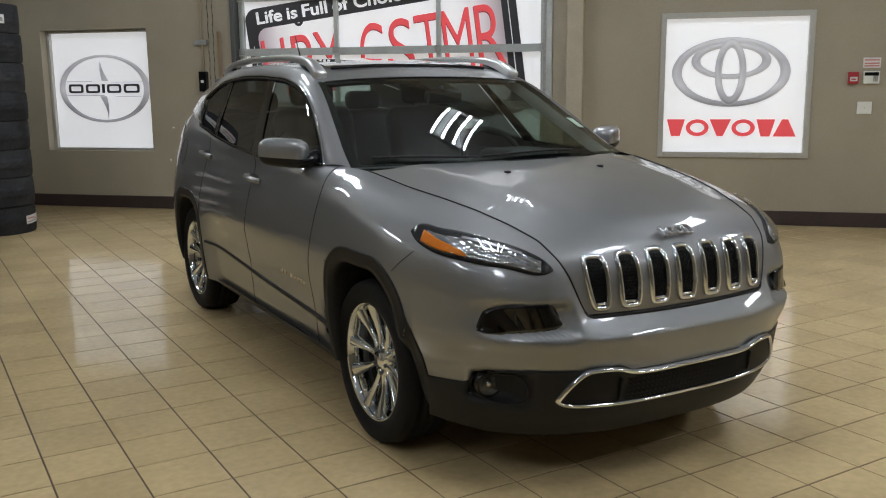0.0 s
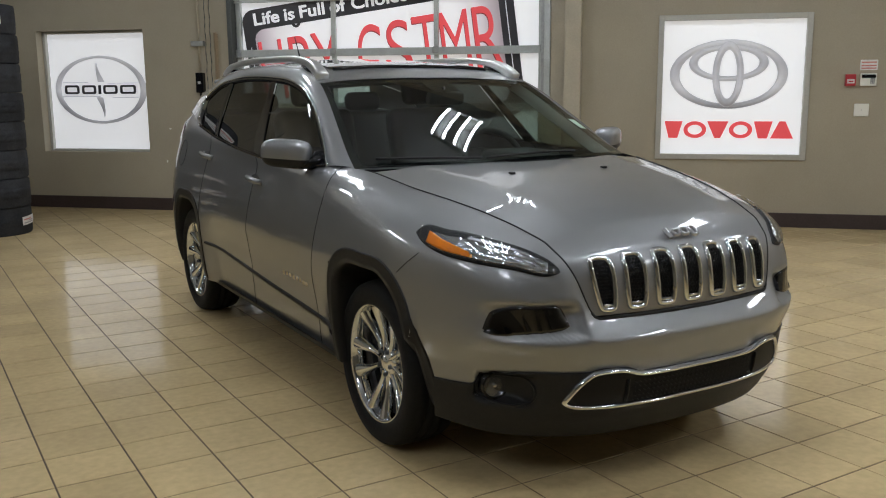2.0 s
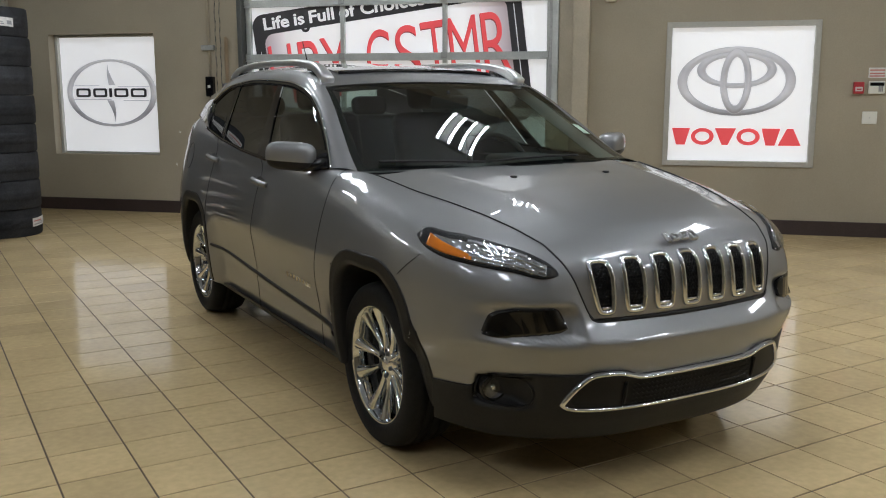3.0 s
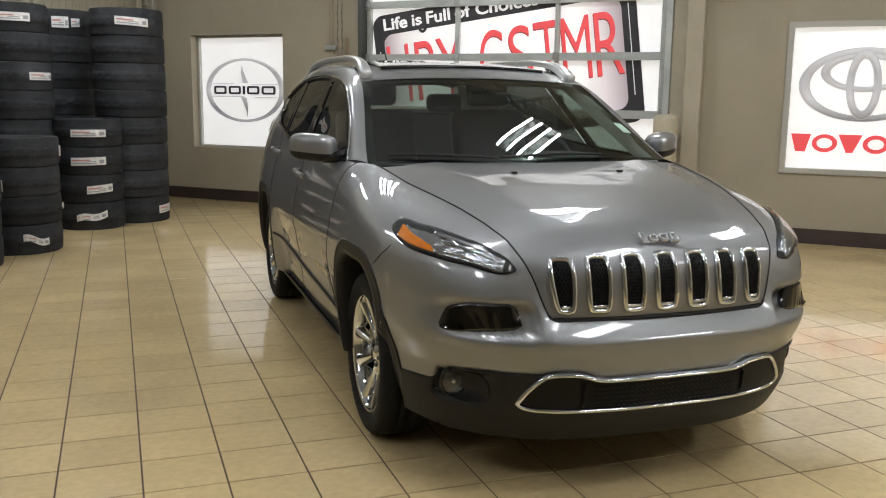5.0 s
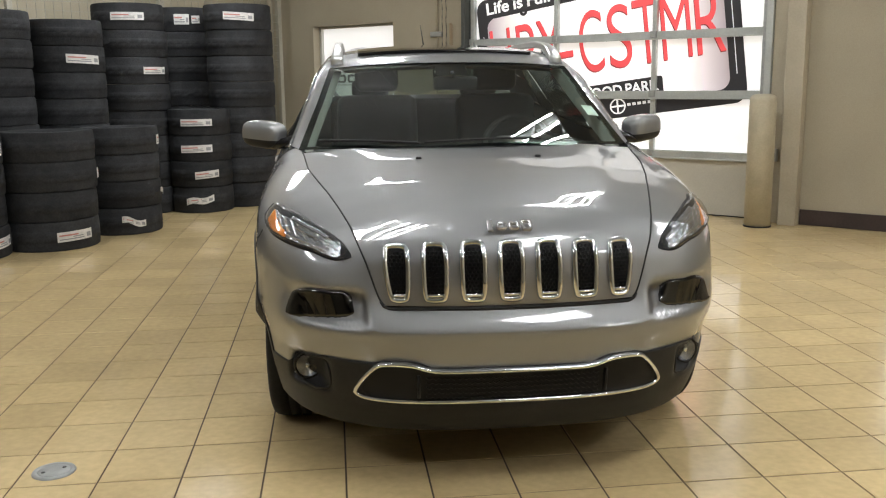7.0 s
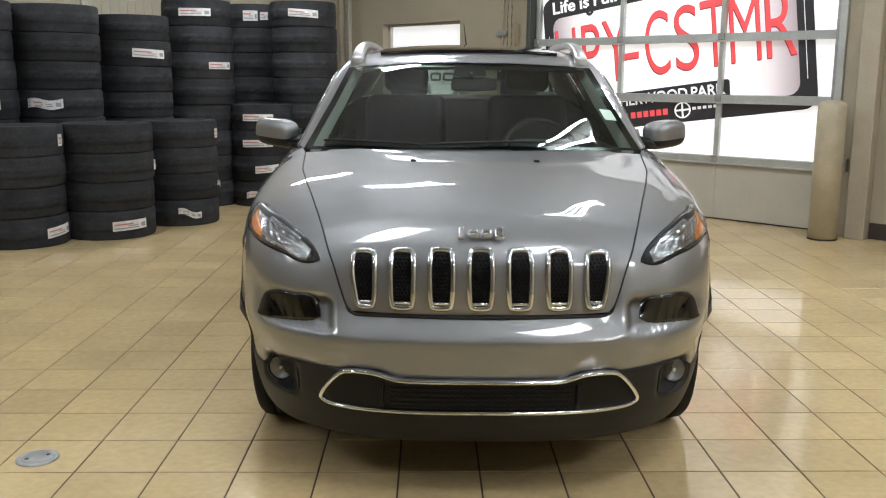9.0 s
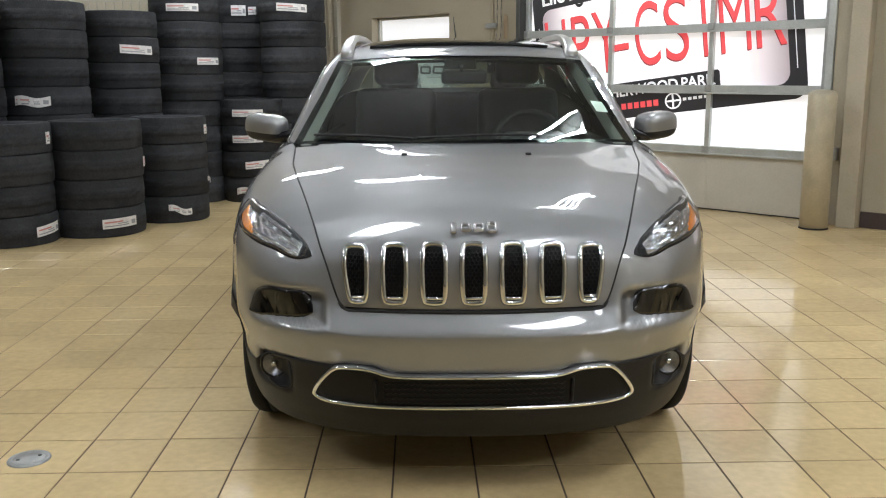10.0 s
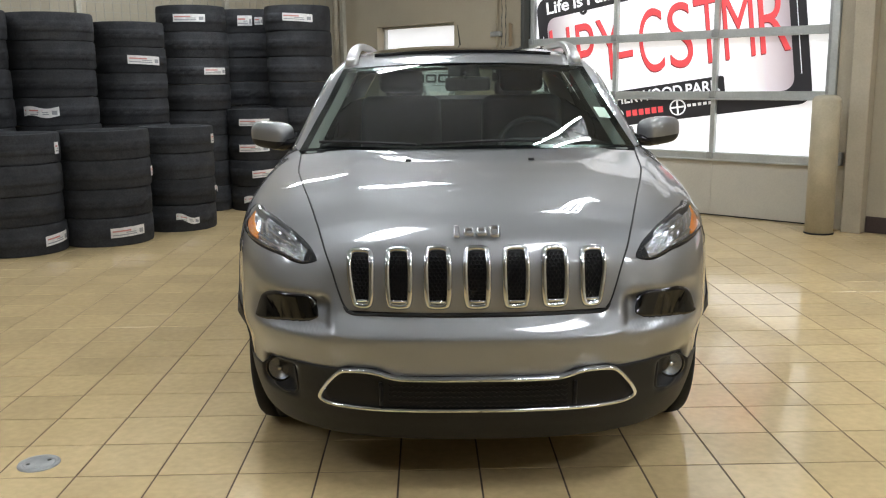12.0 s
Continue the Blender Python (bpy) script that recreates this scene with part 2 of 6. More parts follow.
def curve(points, n, closed=False):
    """n points along a smooth curve through the given ones, evenly by length."""
    pts = [Vector(p) for p in points]
    m = len(pts)
    out = []
    for k in range(m if closed else m - 1):
        p1, p2 = pts[k], pts[(k + 1) % m]
        p0 = pts[(k - 1) % m] if closed or k else p1 * 2 - p2
        p3 = pts[(k + 2) % m] if closed or k + 2 < m else p2 * 2 - p1
        for j in range(12):
            t = j / 12
            d1, d2 = max((p1 - p0).length, 1e-6), max((p2 - p1).length, 1e-6)
            d3 = max((p3 - p2).length, 1e-6)
            m1 = ((p1 - p0) / d1 * d2 + (p2 - p1) / d2 * d1) / (d1 + d2)
            m2 = ((p2 - p1) / d2 * d3 + (p3 - p2) / d3 * d2) / (d2 + d3)
            out.append((2 * t**3 - 3 * t**2 + 1) * p1 + (t**3 - 2 * t**2 + t) * d2 * m1 + (3 * t**2 - 2 * t**3) * p2 + (t**3 - t**2) * d2 * m2)
    out.append(pts[0] if closed else pts[-1])
    lens = [0.0]
    for a, b in zip(out, out[1:]):
        lens.append(lens[-1] + (b - a).length)
    res, j = [], 0
    for k in range(n):
        want = lens[-1] * k / (n if closed else n - 1)
        while j < len(lens) - 2 and lens[j + 1] < want:
            j += 1
        f = (want - lens[j]) / max(lens[j + 1] - lens[j], 1e-9)
        res.append(out[j].lerp(out[j + 1], min(max(f, 0), 1)))
    return res


def lerp_table(table, v):
    """Smooth value from a table of (place, value) pairs."""
    if v <= table[0][0]:
        return table[0][1]
    for (a, fa), (b, fb) in zip(table, table[1:]):
        if v <= b:
            return fa + (fb - fa) * (v - a) / (b - a)
    return table[-1][1]


def smooth_table(table, v, w):
    """The table's value, averaged over a stretch of half-width w."""
    return sum(lerp_table(table, v + w * k / 4) * (5 - abs(k)) for k in range(-4, 5)) / 25


def lettering(text, size, width=None, depth=0.002, bold=0.0):
    """A mesh of the built-in font, its lower left at the origin, in the x-z plane facing -y."""
    c = bpy.data.curves.new("text", "FONT")
    c.body, c.size, c.extrude, c.offset = text, size, depth, bold
    o = bpy.data.objects.new("text", c)
    scene.collection.objects.link(o)
    bpy.context.view_layer.update()
    me = bpy.data.meshes.new_from_object(o.evaluated_get(bpy.context.evaluated_depsgraph_get()))
    bpy.data.objects.remove(o)
    bpy.data.curves.remove(c)
    bm = bmesh.new()
    bm.from_mesh(me)
    bpy.data.meshes.remove(me)
    xs = [v.co.x for v in bm.verts]
    ys = [v.co.y for v in bm.verts]
    sx = width / (max(xs) - min(xs)) if width else 1.0
    for v in bm.verts:
        v.co = Vector(((v.co.x - min(xs)) * sx, -v.co.z, v.co.y - min(ys)))
    return bm


def move(bm, m):
    bmesh.ops.transform(bm, matrix=m, verts=bm.verts)
    return bm


def empty(name, m=None, label="", category="", group="", kind=""):
    ob = new(name)
    ob.empty_display_size = 0.2
    if m is not None:
        ob.matrix_basis = m
    return tagged(ob, label, category, group, kind)


# ---- the room ----
WALL_TURN, WALL_FAR = 42.6, 5.79
ALONG = Vector((math.cos(radians(WALL_TURN)), -math.sin(radians(WALL_TURN)), 0))
OUT = Vector((math.sin(radians(WALL_TURN)), math.cos(radians(WALL_TURN)), 0))
WALL = Matrix.Translation(OUT * WALL_FAR) @ pose(0, 0, 0, 0, 0, -WALL_TURN)   # x along the wall, y out through it
S0, S1, DEPTH, HIGH = -7.82, 6.6, 17.0, 5.3
SCION = (-6.95, -5.50, 0.695, 2.145)
TOYO = (0.42, 1.895, 0.695, 2.147)
GATE = (-4.40, -0.715, 0.0, 3.70)


def back_wall():
    bm = bmesh.new()
    edges = [S0 - 0.3, SCION[0], SCION[1], GATE[0], GATE[1], TOYO[0], TOYO[1], S1 + 0.3]
    for a, b in ((0, 1), (2, 3), (4, 5), (6, 7)):
        box(edges[a], edges[b], 0, 0.3, 0, HIGH, into=bm)
    for o in (SCION, TOYO):
        box(o[0], o[1], 0, 0.3, 0, o[2], into=bm)
        box(o[0], o[1], 0, 0.3, o[3], HIGH, into=bm)
    box(GATE[0], GATE[1], 0, 0.3, GATE[3], HIGH, into=bm)
    w = link_mesh("wall_north", bm, wall_paint, smooth=False)
    w.matrix_basis = WALL
    tagged(w, "taupe painted wall with two sign recesses and a gate opening", "wall", kind="structure")


back_wall()
for nm, x0, x1, y0, y1 in (("wall_west", S0 - 0.3, S0, -DEPTH, -0.002), ("wall_east", S1, S1 + 0.3, -DEPTH, -0.002), ("wall_south", S0 - 0.3, S1 + 0.3, -DEPTH - 0.3, -DEPTH - 0.002)):
    w = link_mesh(nm, box(x0, x1, y0, y1, 0, HIGH), wall_paint, smooth=False)
    w.matrix_basis = WALL
    tagged(w, "taupe painted plain showroom wall", "wall", kind="structure")
c = link_mesh("ceiling", box(S0 - 0.3, S1 + 0.3, -DEPTH - 0.3, 0.3, HIGH + 0.002, HIGH + 0.2), ceiling_paint, smooth=False)
c.matrix_basis = WALL
tagged(c, "dark grey painted flat ceiling of the showroom", "ceiling", kind="structure")
g = link_mesh("ground", box(-40, 40, -40, 40, -0.32, -0.3), grout_mat, smooth=False)
tagged(g, "dark ground outside under the building", "ground", kind="structure")

for x0, x1 in ((S0, GATE[0] - 0.16), (GATE[1] + 0.355, S1)):
    bm = box(x0, x1, -0.012, -0.001, 0.002, 0.15, 0.003, 1)
    b = link_mesh("baseboard", bm, base_rubber, smooth=False)
    b.matrix_basis = WALL
    tagged(b, "dark brown rubber baseboard along the wall", "baseboard", kind="structure")
b = link_mesh("baseboard", box(S0 + 0.001, S0 + 0.012, -DEPTH, -0.014, 0.002, 0.15, 0.003, 1), base_rubber, smooth=False)
b.matrix_basis = WALL
tagged(b, "dark brown rubber baseboard along the wall", "baseboard", kind="structure")

# ---- backlit sign windows ----
def outline_plate(x0, x1, z0, z1, r, n=8):
    pts = []
    for ax, az, a0 in ((x1 - r, z1 - r, 0), (x0 + r, z1 - r, 90), (x0 + r, z0 + r, 180), (x1 - r, z0 + r, 270)):
        for k in range(n + 1):
            a = radians(a0 + 90 * k / n)
            pts.append((ax + r * math.cos(a), az + r * math.sin(a)))
    return pts


def plate(x0, x1, z0, z1, r):
    bm = bmesh.new()
    bm.faces.new([bm.verts.new((x, 0, z)) for x, z in outline_plate(x0, x1, z0, z1, r)])
    return bm


def plate_ring(a, b):
    rows = [[(x0, 0, z0), (x1, 0, z1)] for (x0, z0), (x1, z1) in zip(a + a[:1], b + b[:1])]
    return sheet(rows)


def ellipse_ring(cx, cz, rx, rz, w0, w1=None, n=72, y=0.0, deep=0.004):
    """A flat ring: w0 its width at the sides, w1 at top and bottom."""
    w1 = w0 if w1 is None else w1
    rows = []
    for k in range(n + 1):
        a = 2 * math.pi * k / n
        c, s = math.cos(a), math.sin(a)
        rows.append([(cx + rx * c, y, cz + rz * s), (cx + rx * c, y - deep, cz + rz * s), (cx + (rx - w0) * c, y - deep, cz + (rz - w1) * s), (cx + (rx - w0) * c, y, cz + (rz - w1) * s)])
    bm = sheet(rows)
    bmesh.ops.remove_doubles(bm, verts=bm.verts, dist=1e-5)
    return bm


def blade(cx, z0, z1, w, lean, y, flip=1):
    """A tapering sickle-shaped blade, broad at z0 and pointed at z1."""
    rows = []
    for k in range(13):
        t = k / 12
        z = z0 + (z1 - z0) * t
        h = w * (1 - t) ** 1.3
        x = cx + lean * math.sin(t * 2.2)
        rows.append([(x - h * 0.5 * flip, y, z), (x + h * 0.5 * flip, y, z)])
    return sheet(rows)


def shadow_frame(o, recess, trim, mat, name_parent):
    """Reveals and border of a recessed sign window."""
    if trim:
        bm = bmesh.new()
        for x0, x1, z0, z1 in ((o[0] - 0.004, o[0] + trim, o[2] - 0.004, o[3] + 0.004), (o[1] - trim, o[1] + 0.004, o[2] - 0.004, o[3] + 0.004)):
            box(x0, x1, -0.02, recess, z0, z1, 0.004, 1, into=bm)
        for z0, z1 in ((o[2] - 0.004, o[2] + trim), (o[3] - trim, o[3] + 0.004)):
            box(o[0] + trim, o[1] - trim, -0.02, recess, z0, z1, 0.004, 1, into=bm)
        part("window_frame", bm, mat, name_parent, "grey metal frame", smooth=False)


def sign_window(name, o, recess, trim, label):
    e = empty(name, WALL, label, "sign window", kind="structure")
    part("pane", box(o[0] + 0.002, o[1] - 0.002, recess, recess + 0.01, o[2] + 0.002, o[3] - 0.002), film_white, e, "white backlit film", smooth=False)
    shadow_frame(o, recess, trim, frame_grey, e)
    return e


w1 = sign_window("window_1", SCION, 0.17, 0.0, "recessed window with a backlit white film and grey oval emblem")
Y = 0.17
cx, cz = (SCION[0] + SCION[1]) / 2, 1.442
part("emblem_ring", ellipse_ring(cx, cz, 0.63, 0.412, 0.085, 0.035, y=Y - 0.001), film_emblem, w1, "grey shaded oval ring")
for x0, x1, z in ((-0.52, -0.16, 0.082), (0.10, 0.53, 0.072), (-0.53, 0.0, -0.088), (0.16, 0.52, -0.098)):
    part("emblem_bar", box(cx + x0, cx + x1, Y - 0.007, Y - 0.005, cz + z, cz + z + 0.013), film_emblem, w1, smooth=False)
for up in (1, -1):
    part("emblem_blade", blade(cx + 0.02 * up, cz + 0.09 * up, cz + 0.39 * up, 0.10, -0.055 * up, Y - 0.004, up), film_emblem, w1, "grey shaded blade")
    part("emblem_blade", blade(cx - 0.05 * up, cz + 0.09 * up, cz + 0.36 * up, 0.10, 0.0, Y - 0.003, up), film_pale, w1, "pale blade")
part("emblem_band", box(cx - 0.52, cx + 0.52, Y - 0.0045, Y - 0.002, cz - 0.074, cz + 0.066), film_pale, w1, smooth=False)
for a, b in ((-0.497, -0.29), (-0.257, -0.057), (0.038, 0.238), (0.27, 0.49)):
    part("brand_shape", move(plate_ring(outline_plate(cx + a, cx + b, cz - 0.052, cz + 0.056, 0.03), outline_plate(cx + a + 0.036, cx + b - 0.036, cz - 0.026, cz + 0.030, 0.012)), Matrix.Translation((0, Y - 0.006, 0))), film_black, w1, "black rounded outline", smooth=False)
part("brand_shape", box(cx - 0.03, cx + 0.012, Y - 0.007, Y - 0.005, cz - 0.052, cz + 0.056, 0.001, 1), film_black, w1, smooth=False)
bm = bmesh.new()
for x0, x1, z0, z1 in ((SCION[0], SCION[0] + 0.04, SCION[2], SCION[3]), (SCION[1] - 0.03, SCION[1], SCION[2], SCION[3]), (SCION[0] + 0.04, SCION[1] - 0.03, SCION[3] - 0.035, SCION[3]), (SCION[0] + 0.04, SCION[1] - 0.03, SCION[2], SCION[2] + 0.03)):
    box(x0 + 0.001, x1 - 0.001, 0.115, 0.168, z0 + 0.001, z1 - 0.001, 0.004, 1, into=bm)
part("window_frame", bm, frame_grey, w1, "grey metal frame", smooth=False)

w2 = sign_window("window_2", TOYO, 0.06, 0.05, "framed window with a backlit white film, grey oval emblem and red shapes")
Y = 0.06
cx, cz = (TOYO[0] + TOYO[1]) / 2 - 0.04, 1.555
for rx, rz, up, w0, w1_, lift in ((0.575, 0.345, 0.0, 0.085, 0.045, 0.001), (0.385, 0.18, 0.115, 0.075, 0.040, 0.006), (0.15, 0.325, 0.0, 0.055, 0.075, 0.011)):
    part("emblem_ring", ellipse_ring(cx, cz + up, rx, rz, w0, w1_, y=Y - lift), film_emblem, w2, "grey shaded oval ring")
    part("emblem_edge", ellipse_ring(cx, cz + up, rx - w0, rz - w1_, 0.012, 0.010, y=Y - lift, deep=0.003), film_grey, w2, "dark inner edge")
    part("emblem_edge", ellipse_ring(cx, cz + up, rx + 0.006, rz + 0.006, 0.007, 0.007, y=Y - lift, deep=0.003), film_grey, w2, "dark outer edge")
# plain red shapes of the brand word: wedges, rings and a triangle
SHAPES = ((-0.615, -0.43, "wedge"), (-0.42, -0.19, "ring"), (-0.185, 0.03, "vee"), (0.035, 0.265, "ring"), (0.275, 0.46, "wedge"), (0.44, 0.665, "peak"))
for a, b, form in SHAPES:
    m_, h0, h1 = (a + b) / 2, 0.905, 1.08
    if form == "ring":
        bm = ellipse_ring(cx + m_, (h0 + h1) / 2, (b - a) / 2, (h1 - h0) / 2, 0.045, 0.038, y=Y - 0.001)
    else:
        pts = {"wedge": ((a, h1), (b, h1), (m_ + 0.045, h0), (m_ - 0.045, h0)), "vee": ((a, h1), (b, h1), (m_ + 0.03, h0), (m_ - 0.03, h0)), "peak": ((m_ - 0.03, h1), (m_ + 0.03, h1), (b, h0), (a, h0))}[form]
        bm = bmesh.new()
        bm.faces.new([bm.verts.new((cx + x, Y - 0.004, z)) for x, z in pts])
    part("brand_shape", bm, film_red, w2, "plain red printed shape", smooth=False)

# ---- the overhead gate ----
gate = empty("overhead_gate", WALL, "closed overhead gate with aluminium rails, printed panes and beige bottom panel", "garage door")
GX0, GX1, GY = -4.34, -0.76, 0.10
part("bottom_panel", box(GX0, GX1, GY - 0.01, GY + 0.035, 0.014, 0.585, 0.004, 1), door_panel, gate, "beige steel panel", smooth=False)
for x in (-3.155, -1.963):
    part("panel_seam", box(x - 0.012, x + 0.012, GY - 0.016, GY - 0.010, 0.04, 0.575), door_panel, gate, smooth=False)
part("seal", box(GX0, GX1, GY - 0.005, GY + 0.03, 0.003, 0.014), car_seam, gate, "black rubber floor seal", smooth=False)
RAILS = (0.621, 1.237, 1.846, 2.455, 3.065)
for z in RAILS:
    part("rail", box(GX0, GX1, GY - 0.03, GY + 0.035, z - 0.042, z + 0.036, 0.006, 1), aluminium, gate, smooth=False)
    part("rail_lip", box(GX0, GX1 - 0.03, GY - 0.055, GY - 0.028, z - 0.05, z - 0.034, 0.003, 1), aluminium, gate, smooth=False)
    for x in (-3.155, -1.963, GX1 - 0.02, GX0 + 0.03):
        part("hinge", box(x - 0.035, x + 0.035, GY - 0.052, GY - 0.03, z - 0.03, z + 0.04, 0.006, 1), galvanised, gate, smooth=False)
for x in (-3.155, -1.963):
    for za, zb in zip(RAILS, RAILS[1:]):
        part("mullion", box(x - 0.026, x + 0.026, GY - 0.02, GY + 0.03, za + 0.037, zb - 0.043, 0.004, 1), aluminium, gate, smooth=False)
for x0, x1 in ((GX0, GX0 + 0.06), (GX1 - 0.075, GX1)):
    part("stile", box(x0, x1, GY - 0.022, GY + 0.032, 0.66, 3.66, 0.004, 1), aluminium, gate, smooth=False)
part("printed_pane", box(GX0 + 0.02, GX1 - 0.02, GY + 0.040, GY + 0.046, 0.585, 3.66), film_white, gate, "white backlit film", smooth=False)
# the print leans up to the right
PRINT = Matrix.Translation((-2.52, GY + 0.036, 1.72)) @ pose(0, 0, 0, 0, -7.3, 0)


def printed(name, bm, mat, label="", lift=0.0):
    return part(name, move(bm, Matrix.Translation((0, -lift, 0)) @ PRINT), mat, gate, label, smooth=False)


def printed_words(name, text, size, width, x, z, mat, label, lift, bold=0.0):
    """Each word of a line as a part of its own."""
    made, at = [], 0.0
    for word in text.split():
        bm = lettering(word, size, None, 0.0005, bold)
        made.append((bm, at))
        at += max(v.co.x for v in bm.verts) + 0.27 * size
    k = width / (at - 0.27 * size)
    for bm, off in made:
        printed(name, move(bm, Matrix.Translation((x + off * k, 0, z)) @ Matrix.Diagonal((k, 1, 1, 1))), mat, label, lift)


printed("print_border", plate_ring(outline_plate(-1.69, 1.475, -0.75, 0.82, 0.14), outline_plate(-1.56, 1.31, -0.60, 0.585, 0.12)), film_black, "black printed border")
printed("print_plate", plate(-1.56, 1.31, -0.60, 0.585, 0.12), film_plate, "silver shaded printed field", lift=-0.001)
printed_words("slogan_word", "Life is Full of Choices", 0.19, 1.95, -1.545, 0.635, film_white, "white slogan word", 0.002, 0.004)
printed("print_bolt", ellipse_ring(-1.034, 0.597, 0.055, 0.055, 0.035, deep=0.001), film_black, lift=0.002)
LETTERS = (("H", -1.535, -1.25), ("P", -1.165, -0.925), ("Y", -0.885, -0.555), ("-", -0.63, -0.435), ("C", -0.345, -0.055), ("S", 0.012, 0.280), ("T", 0.318, 0.608), ("M", 0.63, 0.947), ("R", 1.003, 1.302))
for ch, x0, x1 in LETTERS:
    for nm, mat, dx, dz, lift, lb in (("letter_edge", film_shade, -0.007, -0.010, 0.0012, "dark edge of the letter"), ("plate_letter", film_red, 0.0, 0.0, 0.0025, "tall red letter")):
        bm = lettering(ch, 0.93, x1 - x0, 0.0005, -0.006 if ch != "-" else 0.0)
        tall = max(v.co.z for v in bm.verts)
        k = (0.068 if ch == "-" else 0.668) / tall
        printed(nm, move(bm, Matrix.Translation((x0 + dx, 0, (-0.01 if ch == "-" else -0.218) + dz)) @ Matrix.Diagonal((1, 1, k, 1))), mat, lb, lift)
printed("name_strip", plate(-1.30, 0.595, -0.61, -0.365, 0.03), film_black, "black printed strip", lift=0.003)
printed_words("town_word", "SHERWOOD PARK", 0.16, 1.34, -0.79, -0.512, film_white, "white town lettering", 0.0045, 0.003)
for k in range(6):
    printed("brand_block", box(-0.585 + k * 0.08, -0.525 + k * 0.08, -0.001, 0, -0.655, -0.59, 0.0004, 1), film_red, lift=0.004)
for x, rx, rz in ((-0.715, 0.095, 0.068), (0.05, 0.095, 0.085)):
    printed("emblem_ring", ellipse_ring(x, -0.625, rx, rz, 0.016, 0.014, deep=0.001), film_white, lift=0.004)
printed("emblem_ring", ellipse_ring(-0.715, -0.60, 0.06, 0.034, 0.012, 0.010, deep=0.001), film_white, lift=0.0052)
printed("emblem_ring", ellipse_ring(-0.715, -0.625, 0.028, 0.062, 0.011, 0.011, deep=0.001), film_white, lift=0.0064)
printed("emblem_bar", box(-0.03, 0.13, -0.001, 0, -0.633, -0.615), film_white, lift=0.0052)
printed("emblem_bar", box(0.04, 0.06, -0.001, 0, -0.705, -0.545), film_white, lift=0.0064)
for k in range(5):
    printed("brand_block", box(0.165 + k * 0.06, 0.205 + k * 0.06, -0.001, 0, -0.635, -0.605), film_pale, lift=0.004)
printed("print_line", box(1.382, 1.390, -0.001, 0, -0.46, 0.50), film_pale, "pale line on the border", lift=0.002)
printed("print_line", box(-1.628, -1.620, -0.001, 0, -0.46, 0.40), film_pale, "pale line on the border", lift=0.002)

# gate frame: dark side tracks, pilaster and jambs
for nm, x0, x1, y0, y1, mt in (("gate_track", GATE[0], GATE[0] + 0.055, -0.03, 0.20, dark_steel), ("gate_track", GATE[1] - 0.045, GATE[1] + 0.02, -0.05, 0.20, aluminium)):
    t = link_mesh(nm, box(x0, x1, y0, y1, 0.0, 3.7, 0.004, 1), mt, smooth=False)
    t.matrix_basis = WALL
    tagged(t, "dark steel vertical track beside the gate" if mt is dark_steel else "pale aluminium vertical track beside the gate", "door track", kind="structure")
t = link_mesh("gate_guide", box(GATE[1] - 0.075, GATE[1] - 0.045, -0.04, 0.06, 0.62, 3.7, 0.003, 1), galvanised, smooth=False)
t.matrix_basis = WALL
tagged(t, "galvanised guide angle beside the gate", "door track", kind="structure")
p = link_mesh("pilaster", box(-0.535, -0.365, -0.13, -0.001, 0.0, HIGH, 0.006, 1), trim_paint, smooth=False)
p.matrix_basis = WALL
tagged(p, "beige square steel column beside the gate", "column", kind="structure")
p = link_mesh("jamb", box(-0.69, -0.54, -0.02, -0.001, 0.0, HIGH, 0.003, 1), trim_paint, smooth=False)
p.matrix_basis = WALL
tagged(p, "beige painted jamb strip beside the gate", "trim", kind="structure")
p = link_mesh("junction_box", box(-0.66, -0.59, -0.075, -0.021, 0.60, 0.72, 0.006, 1), galvanised, smooth=False)
p.matrix_basis = WALL
tagged(p, "small grey steel junction box on the jamb", "junction box")


def bollard():
    e = empty("bollard", Matrix.Translation((3.22, 4.475, 0)), "beige painted steel guard post before the gate", "bollard")
    part("post", lathe([(0.0, 0.0), (0.122, 0.0), (0.122, 1.19), (0.118, 1.215), (0.10, 1.235), (0.06, 1.247), (0.0, 1.25)], 40), bollard_paint, e)
    part("collar", lathe([(0.1225, 0.0), (0.128, 0.0), (0.128, 0.012), (0.1225, 0.014)], 40), car_seam, e, "dark sealant ring at the floor")
    return e


bollard()


# wall fittings right of the framed window
def fitting(name, x0, x1, z0, z1, d, mat, label, category):
    ob = link_mesh(name, box(x0, x1, -d, -0.001, z0, z1, 0.006, 2), mat, smooth=False)
    ob.matrix_basis = WALL
    return tagged(ob, label, category)


f1 = fitting("fire_alarm_station", 2.222, 2.318, 1.43, 1.545, 0.05, plastic_red, "red fire alarm pull station on the wall", "fire alarm")
part("front_plate", box(2.236, 2.304, -0.056, -0.0505, 1.455, 1.497, 0.002, 1), label_white, f1, "white lettering field", smooth=False)
part("handle", box(2.248, 2.292, -0.062, -0.0565, 1.468, 1.480, 0.002, 1), plastic_red, f1, smooth=False)
f2 = fitting("keypad", 2.362, 2.51, 1.43, 1.552, 0.03, plastic_white, "white alarm keypad with dark display on the wall", "keypad")
part("display", box(2.372, 2.50, -0.034, -0.0305, 1.507, 1.54, 0.001, 1), lens_black, f2, "dark display", smooth=False)
for i in range(3):
    for j in range(3):
        part("key", box(2.452 + i * 0.014, 2.462 + i * 0.014, -0.033, -0.0305, 1.45 + j * 0.014, 1.484 + j * 0.014), label_ink, f2, smooth=False)
f3 = fitting("wall_notice", 2.355, 2.515, 1.583, 1.683, 0.004, label_white, "small white notice with red stripes on the wall", "notice")
